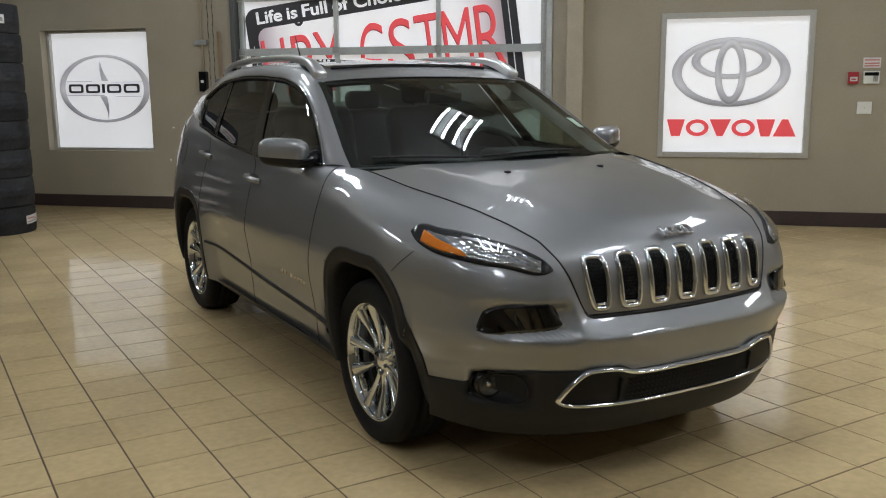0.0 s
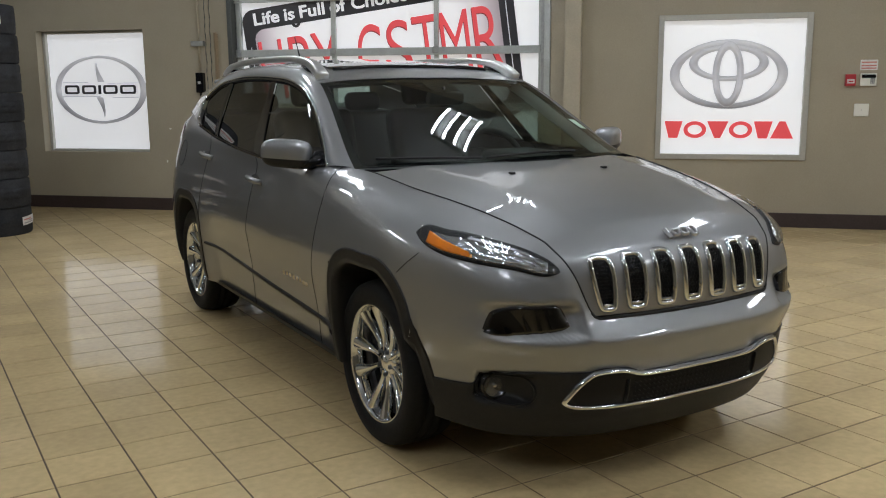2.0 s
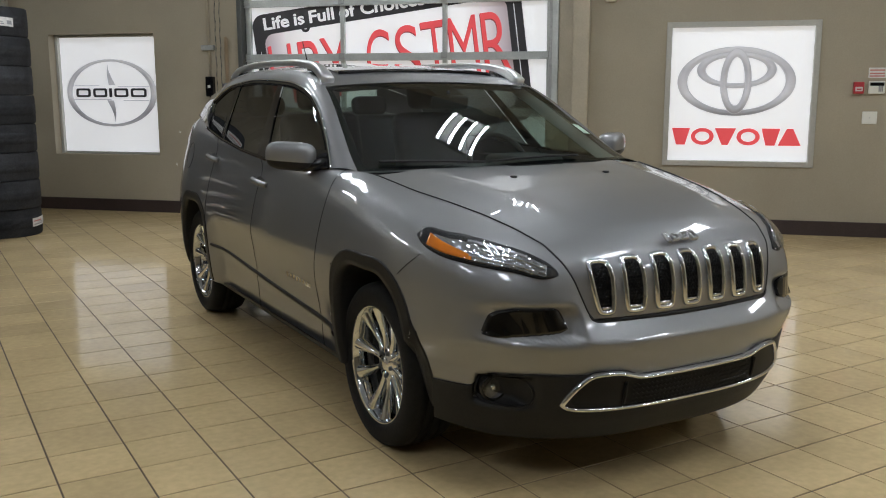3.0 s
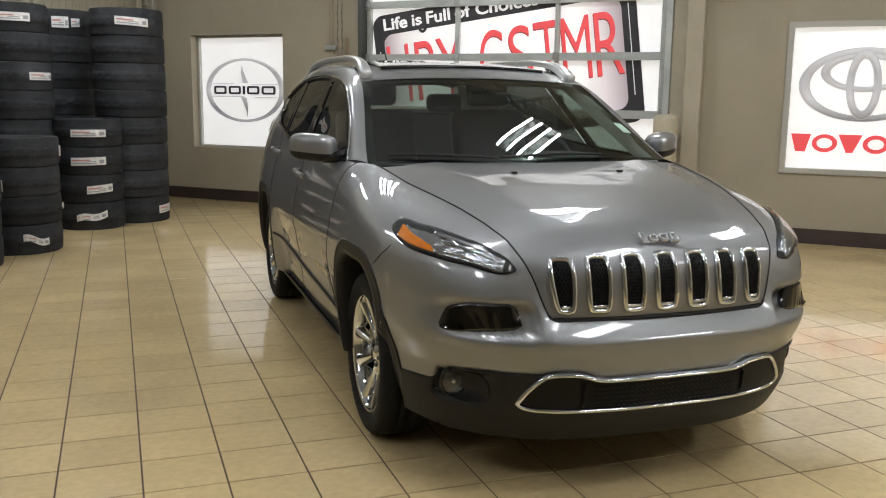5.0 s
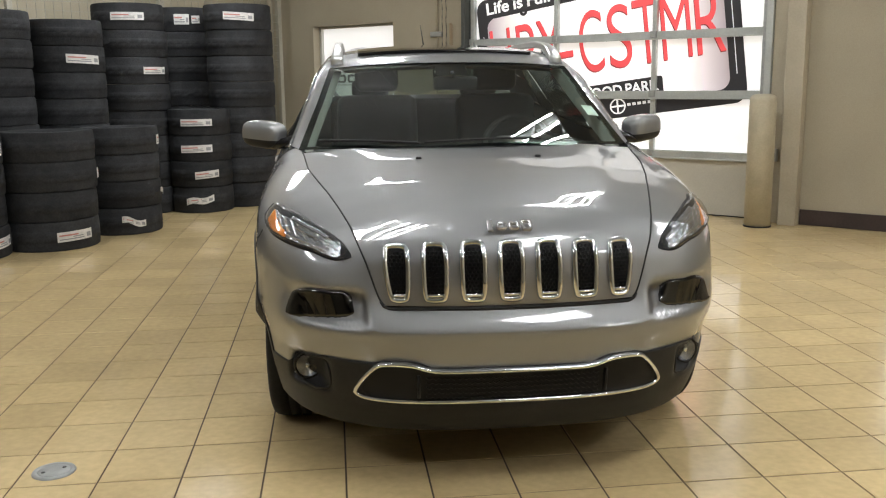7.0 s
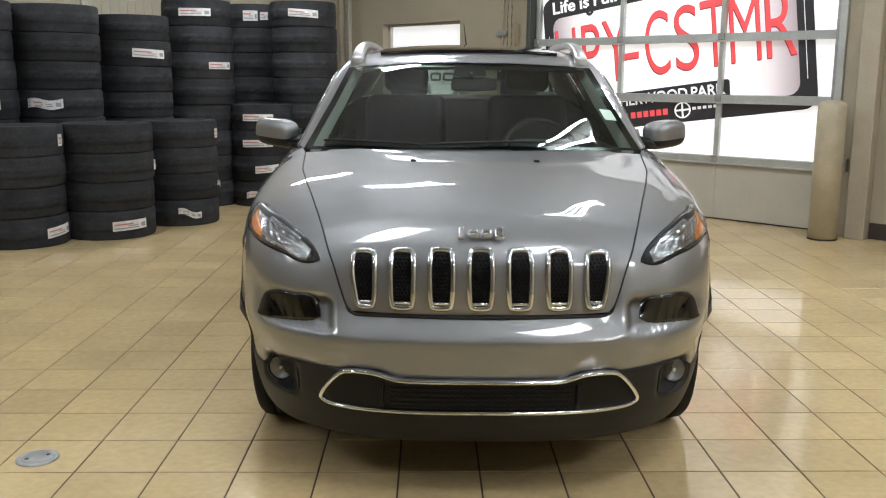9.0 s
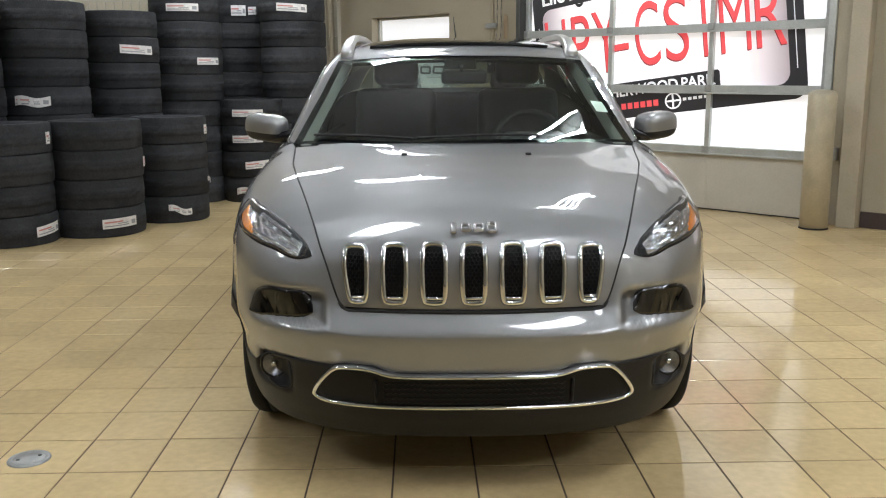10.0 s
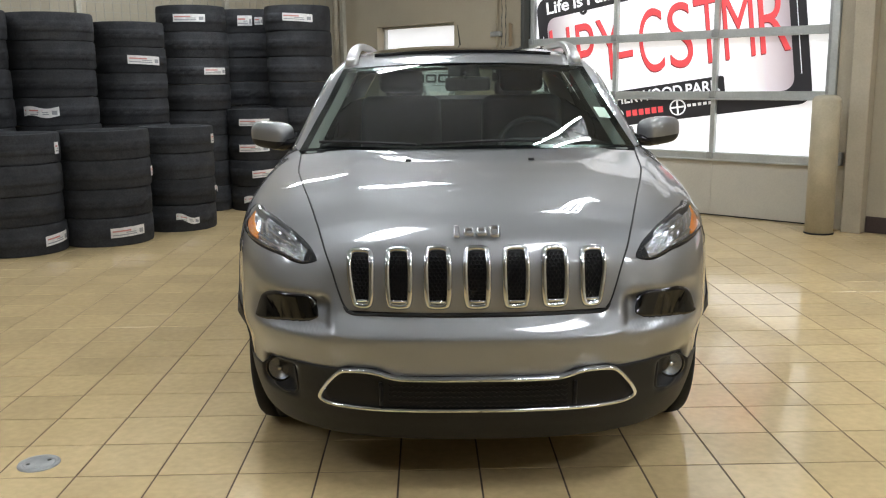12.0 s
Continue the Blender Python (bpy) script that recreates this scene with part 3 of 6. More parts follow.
for z in (1.595, 1.62, 1.652):
    part("print_bar", box(2.367, 2.503, -0.0065, -0.0045, z, z + 0.013), label_red, f3, smooth=False)
f4 = fitting("blank_wall_plate", 2.325, 2.462, 1.133, 1.257, 0.012, plastic_white, "cream blank cover plate on the wall", "wall plate")
part("screw", move(lathe([(0, 0.001), (0.005, 0.001), (0.005, 0)], 8), Matrix.Translation((2.393, -0.0125, 1.195)) @ pose(0, 0, 0, 90, 0, 0)), galvanised, f4)

# conduit, opener box and chain left of the gate
cd = empty("gate_opener_box", WALL, "black gate control box with grey conduit on the wall", "control box")
part("box", box(-4.81, -4.715, -0.07, -0.001, 1.40, 1.63, 0.008, 2), car_black, cd, smooth=False)
part("button", box(-4.78, -4.745, -0.075, -0.0705, 1.50, 1.53, 0.002, 1), label_white, cd, smooth=False)
part("conduit", rod([(-4.765, -0.02, 1.63), (-4.765, -0.02, HIGH)], 0.013), trim_paint, cd)
part("conduit", rod([(-4.775, -0.02, 1.40), (-4.775, -0.02, 0.9)], 0.012), car_seam, cd)
part("junction", box(-4.86, -4.70, -0.05, -0.001, 1.93, 1.99, 0.005, 1), galvanised, cd, smooth=False)
hc = empty("hoist_chain", WALL, "thin steel hand chain hanging beside the gate", "chain")
for x in (-4.66, -4.60):
    pts = [(x + 0.004 * math.sin(k * 1.3), -0.06, 1.2 + k * 0.05) for k in range(76)]
    part("chain", rod(pts, [0.006 if k % 2 else 0.003 for k in range(76)], 5), dark_steel, hc)
cp = link_mesh("coiled_cable", rod([(-4.535 + 0.022 * math.cos(k * 1.05), -0.05 + 0.022 * math.sin(k * 1.05), 1.45 + k * 0.0042) for k in range(150)], 0.006, 5), wood_stud)
cp.matrix_basis = WALL
tagged(cp, "tan coiled cable hanging beside the gate", "cable")
vp = link_mesh("corner_pipe", rod([(S0 + 0.05, -0.05, 0.0), (S0 + 0.05, -0.05, HIGH)], 0.04, 12), trim_paint)
vp.matrix_basis = WALL
tagged(vp, "beige vertical pipe in the corner of the walls", "pipe")


# ---- ceiling lights ----
def ceiling_light():
    e = empty("ceiling_light", None, "grey four-tube fluorescent fixture hanging below the ceiling", "ceiling light", "ceiling lights")
    for x in (-0.14, 0.14):
        part("channel", box(x - 0.03, x + 0.03, -0.62, 0.62, 0.03, 0.08, 0.006, 1), galvanised, e, "grey ballast channel", smooth=False)
    for y in (-0.61, 0.61):
        part("end_bracket", box(-0.25, 0.25, y - 0.015, y + 0.015, -0.022, 0.075, 0.004, 1), galvanised, e, "grey end bracket", smooth=False)
    for k in range(4):
        x = -0.21 + 0.14 * k
        part("tube", rod([(x, -0.59, 0.0), (x, 0.59, 0.0)], 0.0145, 8), tube_mat, e, "glowing fluorescent tube")
    for y in (-0.45, 0.45):
        for x in (-0.14, 0.14):
            part("hanger", rod([(x, y, 0.08), (x, y, HIGH - LAMP_Z)], 0.005, 5), galvanised, e)
    return e


LAMP_Z, LAMP_TURN = 3.8, -WALL_TURN
light = ceiling_light()
first = True
for i in range(5):
    for j in range(3):
        if (i, j) in ((0, 2), (1, 1), (3, 2), (4, 2)):
            continue
        aside = 0.55 if (i, j) == (0, 0) else 0.0
        place = WALL @ Vector((-6.3 + 2.9 * i + aside, -3.15 - 3.6 * j, LAMP_Z))
        m = Matrix.Translation(place) @ pose(0, 0, 0, 0, 0, LAMP_TURN)
        if first:
            light.matrix_basis, first = m, False
        else:
            copy_thing(light, m)


# ---- small marks on the wall and a small fitting high up ----
def wall_scuff(s, z, w, h):
    bm = bmesh.new()
    n = 9
    c = bm.verts.new((s, -0.002, z))
    ring = [bm.verts.new((s + w * (0.6 + 0.4 * math.sin(k * 2.7)) * math.cos(2 * math.pi * k / n), -0.002, z + h * (0.6 + 0.4 * math.cos(k * 1.9)) * math.sin(2 * math.pi * k / n))) for k in range(n)]
    for k in range(n):
        bm.faces.new((c, ring[k], ring[(k + 1) % n]))
    ob = link_mesh("wall_scuff", bm, plastic_white, smooth=False)
    ob.matrix_basis = WALL
    tagged(ob, "small white chip in the beige wall paint", "wall scuff", "wall scuffs")


wall_scuff(-5.209, 0.982, 0.022, 0.016)
wall_scuff(-5.273, 0.597, 0.014, 0.030)
dt = empty("wall_sensor", WALL, "small white plastic sensor high on the beige wall", "sensor")
part("body", box(-0.215, -0.105, -0.06, -0.001, 2.37, 2.46, 0.012, 2), plastic_white, dt)
part("lens", move(lathe([(0.0, 0.012), (0.012, 0.010), (0.018, 0.0)], 16), Matrix.Translation((-0.16, -0.06, 2.405)) @ pose(0, 0, 0, 90, 0, 0)), lamp_grey, dt, "grey lens")


# ---- stacks of tyres ----
def tyre_mesh(name, r, w, rim, lugs=64):
    """A tyre lying flat, its underside at z = 0: side walls, shoulders and cut tread."""
    h = w * 0.47
    prof = [(rim, -0.30 * w), (rim + 0.012, -0.36 * w), (rim + 0.03, -0.42 * w), (rim + 0.5 * (r - rim), -0.497 * w), (r - 0.014, -0.491 * w), (r - 0.006, -0.468 * w),
            (r - 0.002, -0.39 * w), (r, -0.21 * w), (r - 0.004, -0.203 * w), (r - 0.004, -0.187 * w), (r + 0.001, -0.18 * w), (r + 0.001, -0.015 * w), (r - 0.001, -0.009 * w)]
    prof = prof + [(a, -b) for a, b in prof[::-1]]
    bm = bmesh.new()
    rings = []
    for k in range(lugs):
        a = 2 * math.pi * k / lugs
        ring = []
        for j, (p, q) in enumerate(prof):
            jj = min(j, len(prof) - 1 - j)
            cut = 0.010 if (jj in (5, 6, 7) and k % 2) else (0.0045 if jj in (10, 11) and k % 3 == 0 else 0.0)
            aa = a + (0.03 if jj in (5, 6) else 0.0)
            ring.append(bm.verts.new(((p - cut) * math.cos(aa), (p - cut) * math.sin(aa), q + w / 2)))
        rings.append(ring)
    for k in range(lugs):
        p, q = rings[k], rings[(k + 1) % lugs]
        for j in range(len(prof) - 1):
            bm.faces.new((p[j], q[j], q[j + 1], p[j + 1]))
    bmesh.ops.recalc_face_normals(bm, faces=bm.faces)
    me = bpy.data.meshes.new(name)
    bm.to_mesh(me)
    bm.free()
    me.materials.append(rubber)
    me.polygons.foreach_set("use_smooth", [True] * len(me.polygons))
    return me


def sticker(tyre, r, w, turn, wide, tall, tilt=0.0, torn=False):
    """A paper label laid round the tread, with printed fields."""
    n = 8
    rows = []
    for k in range(n + 1):
        s = (k / n - 0.5) * wide
        a = turn + s / r
        lift = 0.006 + (0.01 * math.sin(k * 1.9) ** 2 if torn else 0.003 * math.sin(k * 2.3) ** 2)
        sag = tilt * s + (0.012 * math.sin(k * 0.9) if torn else 0)
        rows.append([((r + lift) * math.cos(a), (r + lift) * math.sin(a), w / 2 + sag + z) for z in (-tall / 2, tall / 2)])
    lab = part("paper_label", sheet(rows), label_white, tyre, "white printed paper label")
    for s0, s1, z0, z1, mt in ((-0.45, 0.05, 0.15, 0.42, label_red), (-0.1, 0.2, -0.15, 0.02, label_ink), (0.30, 0.44, -0.5, 0.3, label_ink), (-0.45, 0.22, -0.55, -0.35, label_ink)):
        rows = []
        for k in range(4):
            s = (s0 + (s1 - s0) * k / 3) * wide
            a = turn + s / r
            rows.append([((r + 0.0125) * math.cos(a), (r + 0.0125) * math.sin(a), w / 2 + tilt * s + z * tall * 0.55) for z in (z0, z1)])
        part("print_bar", sheet(rows), mt, lab)
    return lab


VIEW = Vector((-0.01, -3.74))
# place, radius, width, count, and labels: (which tyre, degrees round from the front, long, tall, tilt, torn)
STACKS = [
    ((-3.885, 3.90), 0.390, 0.254, 4, [(0, 48, 0.26, 0.085, 0.1, 0), (3, 62, 0.07, 0.10, 0, 0)]),
    ((-3.29, 4.39), 0.400, 0.254, 4, [(0, 25, 0.32, 0.085, 0.03, 0), (2, 80, 0.1, 0.09, 0, 0)]),
    ((-2.87, 5.17), 0.360, 0.252, 4, [(0, 12, 0.22, 0.06, -0.25, 1), (1, 82, 0.16, 0.045, -0.15, 1), (3, 70, 0.08, 0.09, 0, 0)]),
    ((-2.36, 6.55), 0.340, 0.282, 4, [(0, -8, 0.30, 0.07, 0.12, 1), (1, 8, 0.26, 0.08, 0.08, 0), (2, -10, 0.34, 0.08, 0.02, 0), (3, -8, 0.34, 0.075, 0.0, 0)]),
    ((-1.93, 7.00), 0.378, 0.284, 8, [(0, 52, 0.24, 0.085, 0.05, 0), (7, 0, 0.34, 0.085, -0.06, 0)]),
    ((-2.685, 7.64), 0.360, 0.286, 8, [(7, -4, 0.17, 0.12, 0.0, 0), (7, 22, 0.1, 0.09, 0.05, 0)]),
    ((-3.03, 6.52), 0.375, 0.281, 8, [(7, -3, 0.34, 0.08, 0.0, 0), (5, 36, 0.28, 0.075, 0.0, 0)]),
    ((-3.47, 5.73), 0.370, 0.254, 8, [(6, 24, 0.34, 0.085, -0.05, 0)]),
    ((-3.98, 5.03), 0.408, 0.260, 8, [(4, -17, 0.32, 0.085, -0.03, 1)]),
    ((-4.51, 4.41), 0.400, 0.260, 8, [(4, 10, 0.34, 0.085, 0.0, 0)]),
]
for (x, y), r, w, count, labels in STACKS:
    me = tyre_mesh("tyre", r, w, r * 0.60)
    face = math.atan2(VIEW.y - y, VIEW.x - x)
    for k in range(count):
        dx, dy = random.uniform(-0.012, 0.012), random.uniform(-0.012, 0.012)
        turn = random.uniform(0, 6.28)
        ob = new("tyre", me)
        ob.matrix_basis = Matrix.Translation((x + dx, y + dy, k * w + 0.001 * (k > 0))) @ pose(0, 0, 0, 0, 0, math.degrees(turn))
        mine = [l for l in labels if l[0] == k]
        where = "lowest of a floor stack" if k == 0 else "lying in a tall stack"
        tagged(ob, ("black tyre with white paper label, " if mine else "new black rubber tyre, ") + where, "tyre", "stacked tyres")
        for _, deg, wide, tall, tilt, torn in mine:
            sticker(ob, r, w, face + radians(deg) - turn, wide, tall, tilt, torn)


# ---- wire mesh cage behind the stacks ----
cage = empty("wire_cage", WALL, "grey wire mesh partition on steel posts behind the tyres", "wire cage")
CX = -7.25
for y in (-0.35, -2.2, -4.05, -5.9, -7.75):
    part("post", box(CX - 0.03, CX + 0.03, y - 0.03, y + 0.03, 0, 3.2, 0.003, 1), wire_mat, cage, smooth=False)
bm = bmesh.new()
for k in range(75):
    y = -0.35 - k * 0.1
    box(CX - 0.003, CX + 0.003, y - 0.003, y + 0.003, 0.05, 3.2, into=bm)
for k in range(16):
    z = 1.6 + k * 0.1
    box(CX + 0.003, CX + 0.008, -7.75, -0.35, z - 0.003, z + 0.003, into=bm)
part("wire_mesh", bm, wire_mat, cage, "welded wire mesh", smooth=False)

# ---- round floor cover ----
fc = empty("floor_cover", Matrix.Translation((-1.634, -0.562, 0)), "round steel clean-out cover set in the tiled floor", "floor cover")
part("rim", lathe([(0.0, 0.004), (0.060, 0.004), (0.063, 0.006), (0.075, 0.006), (0.077, 0.002), (0.077, -0.004)], 40), galvanised, fc)
part("plate", lathe([(0.0, 0.0075), (0.054, 0.0075), (0.057, 0.005)], 40), galvanised, fc)
for a in (0.6, 3.74):
    part("screw", move(lathe([(0, 0.0095), (0.007, 0.0095), (0.008, 0.0075)], 10), Matrix.Translation((0.038 * math.cos(a), 0.038 * math.sin(a), 0))), dark_steel, fc)


# ---- the car: front towards -y, front axle at y = 0 ----
from mathutils.bvhtree import BVHTree

car = empty("car", pose(0.009, -0.04, 0.018, 0, 0, 1.2) @ Matrix.Diagonal((1.012, 1, 1, 1)), "silver grey sport utility car with chrome grille and black cladding", "car")
FRONT_Y = [(0.15, -0.74), (0.20, -0.79), (0.28, -0.838), (0.36, -0.865), (0.45, -0.876), (0.54, -0.890), (0.59, -0.888), (0.65, -0.868), (0.70, -0.858), (0.80, -0.832), (0.90, -0.77), (1.1, -0.6)]
HALF_W = [(0.15, 0.875), (0.24, 0.90), (0.32, 0.917), (0.45, 0.931), (0.58, 0.938), (0.74, 0.94), (0.80, 0.936), (0.90, 0.922), (1.0, 0.90), (1.12, 0.868)]
REAR_Y = [(0.2, 3.50), (0.4, 3.66), (0.6, 3.68), (0.8, 3.62), (1.1, 3.55)]
Y0, Y1, POW, POWR = 0.35, 2.6, 2.95, 3.2


def half_width(z):
    return smooth_table(HALF_W, z, 0.03)


def plan(u, z):
    """The body's outline at height z: u 0 to 1 round the front corner, 1 to 2 along the side, 2 to 3 round the rear."""
    w = half_width(z) - 0.012 - 0.008 * ease(1.40, 1.02, u)
    if u <= 1:
        a, full = u * math.pi / 2, POW + 0.3 * ease(0.44, 0.56, z)
        return Vector((w * max(math.sin(a), 0) ** (2 / full), Y0 - (Y0 - smooth_table(FRONT_Y, z, 0.025)) * max(math.cos(a), 0) ** (2 / full), z))
    if u <= 2:
        return Vector((w, Y0 + (Y1 - Y0) * (u - 1), z))
    a = (u - 2) * math.pi / 2
    return Vector((w * max(math.cos(a), 0) ** (2 / POWR), Y1 + (lerp_table(REAR_Y, z) - Y1) * max(math.sin(a), 0) ** (2 / POWR), z))


EDGE = [(0.0, (0.0, -0.834, 0.636)), (0.08, (0.19, -0.829, 0.636)), (0.16, (0.32, -0.818, 0.636)), (0.22, (0.41, -0.804, 0.638)), (0.255, (0.436, -0.796, 0.660)), (0.30, (0.456, -0.781, 0.716)),
        (0.35, (0.478, -0.760, 0.785)), (0.40, (0.501, -0.728, 0.838)), (0.5, (0.529, -0.649, 0.897)), (0.6, (0.565, -0.52, 0.94)), (0.7, (0.605, -0.37, 0.977)),
        (0.8, (0.65, -0.20, 1.008)), (0.9, (0.695, 0.0, 1.036)), (1.0, (0.728, 0.300, 1.080)), (1.045, (0.765, 0.45, 1.090)), (1.11, (0.803, 0.60, 1.086)), (1.2, (0.842, 0.80, 1.080)), (1.3, (0.862, 1.0, 1.078)), (1.42, (0.872, 1.30, 1.084)),
        (1.62, (0.864, 1.75, 1.110)), (1.82, (0.841, 2.20, 1.148)), (2.0, (0.816, 2.60, 1.198)), (2.3, (0.76, 3.0, 1.26)), (2.6, (0.62, 3.40, 1.28)), (3.0, (0.0, 3.58, 1.28))]
SHOULDER = [(0.0, 0.562), (0.2, 0.566), (0.26, 0.595), (0.35, 0.665), (0.45, 0.725), (0.6, 0.78), (0.8, 0.84), (1.0, 0.93), (1.2, 0.98), (2.0, 1.05), (3.0, 1.08)]
FOOT = [(0.0, 0.188), (0.5, 0.198), (0.8, 0.235), (1.2, 0.255), (2.2, 0.26), (3.0, 0.28)]


def edge(u):
    w = 0.02 if 0.03 < u < 2.9 else 0.0
    p = Vector((0, 0, 0))
    for k in range(-2, 3):
        q = u + w * k / 2
        p += Vector([lerp_table([(a, b[i]) for a, b in EDGE], q) for i in range(3)]) * (3 - abs(k))
    return p / 9


def ease(a, b, v):
    t = min(max((v - a) / (b - a), 0), 1)
    return t * t * (3 - 2 * t)


def dents(p, u):
    """The lamp pocket, the fender flares and the door crease, pressed into the outline."""
    if 0.15 < u < 0.9 and p.y < 0:
        x = abs(p.x)
        deep = 0.038 * ease(0.80, 0.66, x) * ease(0.465, 0.52, x) * ease(0.574, 0.600, p.z) * ease(0.706, 0.664, p.z)
        p.y += deep
        p.x -= deep * 0.35
        p.y += 0.075 * ease(0.595, 0.640, x) * ease(0.765, 0.715, x) * ease(0.315, 0.355, p.z) * ease(0.447, 0.428, p.z)
    if 0.75 < u < 2.6:
        for yc in (0.0, 2.70):
            d = math.hypot((p.y - yc) / 1.08, p.z - 0.36)
            p.x += (0.004 + 0.032 * ease(0.66, 0.40, p.z) * ease(0.1, -0.12, p.y) if yc == 0.0 else 0.002) * ease(0.66, 0.50, d) * ease(1.0, 0.85, p.z)
        p.x -= 0.012 * ease(0.55, 0.8, p.y) * ease(2.3, 2.0, p.y) * ease(0.40, 0.52, p.z) * ease(0.72, 0.60, p.z)
        p.x -= 0.050 * ease(0.34, 0.52, p.y) * ease(2.34, 2.14, p.y) * ease(0.70, 0.34, p.z)
    return p


NLOW, NTOP = 34, 26


def column(u):
    foot, sh, e = lerp_table(FOOT, u), smooth_table(SHOULDER, u, 0.04), edge(u)
    pts = []
    for k in range(NLOW):
        z = foot + (sh - foot) * k / NLOW
        p = plan(u, z)
        if 1.0 < u < 2.2:
            p.y += 0.30 * (0.85 - z) * ease(1.0, 1.08, u) * ease(2.2, 1.9, u)
        pts.append(p)
    p0 = plan(u, sh)
    lean = (plan(u, sh) - plan(u, sh - 0.02)) / 0.02
    if 1.0 < u < 2.2:
        s = 0.30 * ease(1.0, 1.08, u) * ease(2.2, 1.9, u)
        p0.y += s * (0.85 - sh)
        lean.y -= s
    h = e.z - sh
    square = ease(0.36, 0.22, u)
    p1 = p0 + lean * h * (0.6 - 0.42 * square)
    flat = Vector((p0.x - e.x, p0.y - e.y, 0))
    p2 = e + flat * (0.55 - 0.25 * square) - Vector((0, 0, (0.16 + 0.04 * square) * h))
    for k in range(NTOP + 1):
        t = k / NTOP
        pts.append(p0 * (1 - t) ** 3 + p1 * 3 * t * (1 - t) ** 2 + p2 * 3 * t * t * (1 - t) + e * t**3)
    return [dents(p, u) for p in pts]


US = [k * 0.232 / 22 for k in range(22)] + [0.232 + (1.0 - 0.232) * k / 70 for k in range(70)] + [1.0 + k / 60 for k in range(60)] + [2.0 + k / 24 for k in range(25)]
COLS = [column(u) for u in US]


def mirrored(p, side):
    return Vector((p[0] * side, p[1], p[2]))


# hood: between the shut line and a centre line
CREST = [(0.232, (-0.832, 0.636)), (0.255, (-0.834, 0.660)), (0.30, (-0.833, 0.735)), (0.35, (-0.818, 0.812)), (0.40, (-0.772, 0.878)), (0.45, (-0.718, 0.918)), (0.5, (-0.655, 0.950)), (0.6, (-0.53, 0.99)), (0.7, (-0.40, 1.022)),
         (0.8, (-0.25, 1.050)), (0.9, (-0.05, 1.077)), (1.0, (0.215, 1.10))]


def hood_row(u, n=40, side=1):
    e = edge(u)
    y = sum(lerp_table([(a, b[0]) for a, b in CREST], u + 0.02 * k / 2) * (3 - abs(k)) for k in range(-2, 3)) / 9 if u < 0.98 else lerp_table([(a, b[0]) for a, b in CREST], u)
    z = sum(lerp_table([(a, b[1]) for a, b in CREST], u + 0.02 * k / 2) * (3 - abs(k)) for k in range(-2, 3)) / 9 if u < 0.98 else lerp_table([(a, b[1]) for a, b in CREST], u)
    row = []
    for k in range(-n, n + 1):
        f = k / n
        g = abs(f) ** 2.2
        p = Vector((e.x * f, y + (e.y - y) * g, z + (e.z - z) * g))
        p.z += 0.010 * math.exp(-(((abs(f) - 0.70) / 0.13) ** 2)) * ease(0.45, 0.65, u) - 0.004 * math.exp(-((f / 0.35) ** 2)) * ease(0.5, 0.7, u)
        row.append(p)
    return row


HOOD_US = [0.236 + (1.0 - 0.236) * (k / 90) for k in range(91)]
HOOD = [hood_row(u) for u in HOOD_US]


def bvh_of(grids):
    vs, fs = [], []
    for rows in grids:
        k, m = len(vs), len(rows[0])
        vs += [p for row in rows for p in row]
        for a in range(len(rows) - 1):
            for j in range(m - 1):
                fs.append((k + a * m + j, k + a * m + j + 1, k + (a + 1) * m + j + 1, k + (a + 1) * m + j))
    return BVHTree.FromPolygons(vs, fs)


SKIN = bvh_of([COLS, [[mirrored(p, -1) for p in c] for c in COLS], HOOD])


def onto(p, way, off=0.0):
    """The place where a line through p along way first meets the skin, lifted off it."""
    way = Vector(way).normalized()
    hit, nrm, _, _ = SKIN.ray_cast(Vector(p) - way * 1.5, way)
    if hit is None:
        hit, nrm, _, _ = SKIN.find_nearest(Vector(p))
    if nrm.dot(way) > 0:
        nrm = -nrm
    return hit + nrm * off


def skin_patch(low, top, way, off, nu=24, nv=8, rim=0.012):
    """A panel laid on the skin between two curves, with an edge turned in."""
    lo, hi = curve(low, nu), curve(top, nu)
    rows = []
    for a, b in zip(lo, hi):
        rows.append([onto(a.lerp(b, j / (nv - 1)), way, off) for j in range(nv)])
    if rim:
        back = Vector(way).normalized() * rim
        rows = [[r[0] + back] + r + [r[-1] + back] for r in rows]
        rows = [[p + back for p in rows[0]]] + rows + [[p + back for p in rows[-1]]]
    return sheet(rows)


def soft_line(points, n):
    """n points along a closed line with its corners rounded off."""
    pts = [Vector(p) for p in points]
    for _ in range(2):
        pts = [q for a, b in zip(pts, pts[1:] + pts[:1]) for q in (a.lerp(b, 0.25), a.lerp(b, 0.75))]
    lens = [0.0]
    for a, b in zip(pts, pts[1:] + pts[:1]):
        lens.append(lens[-1] + (b - a).length)
    out, j = [], 0
    for k in range(n):
        want = lens[-1] * k / n
        while lens[j + 1] < want:
            j += 1
        out.append(pts[j].lerp(pts[(j + 1) % len(pts)], (want - lens[j]) / max(lens[j + 1] - lens[j], 1e-9)))
    return out


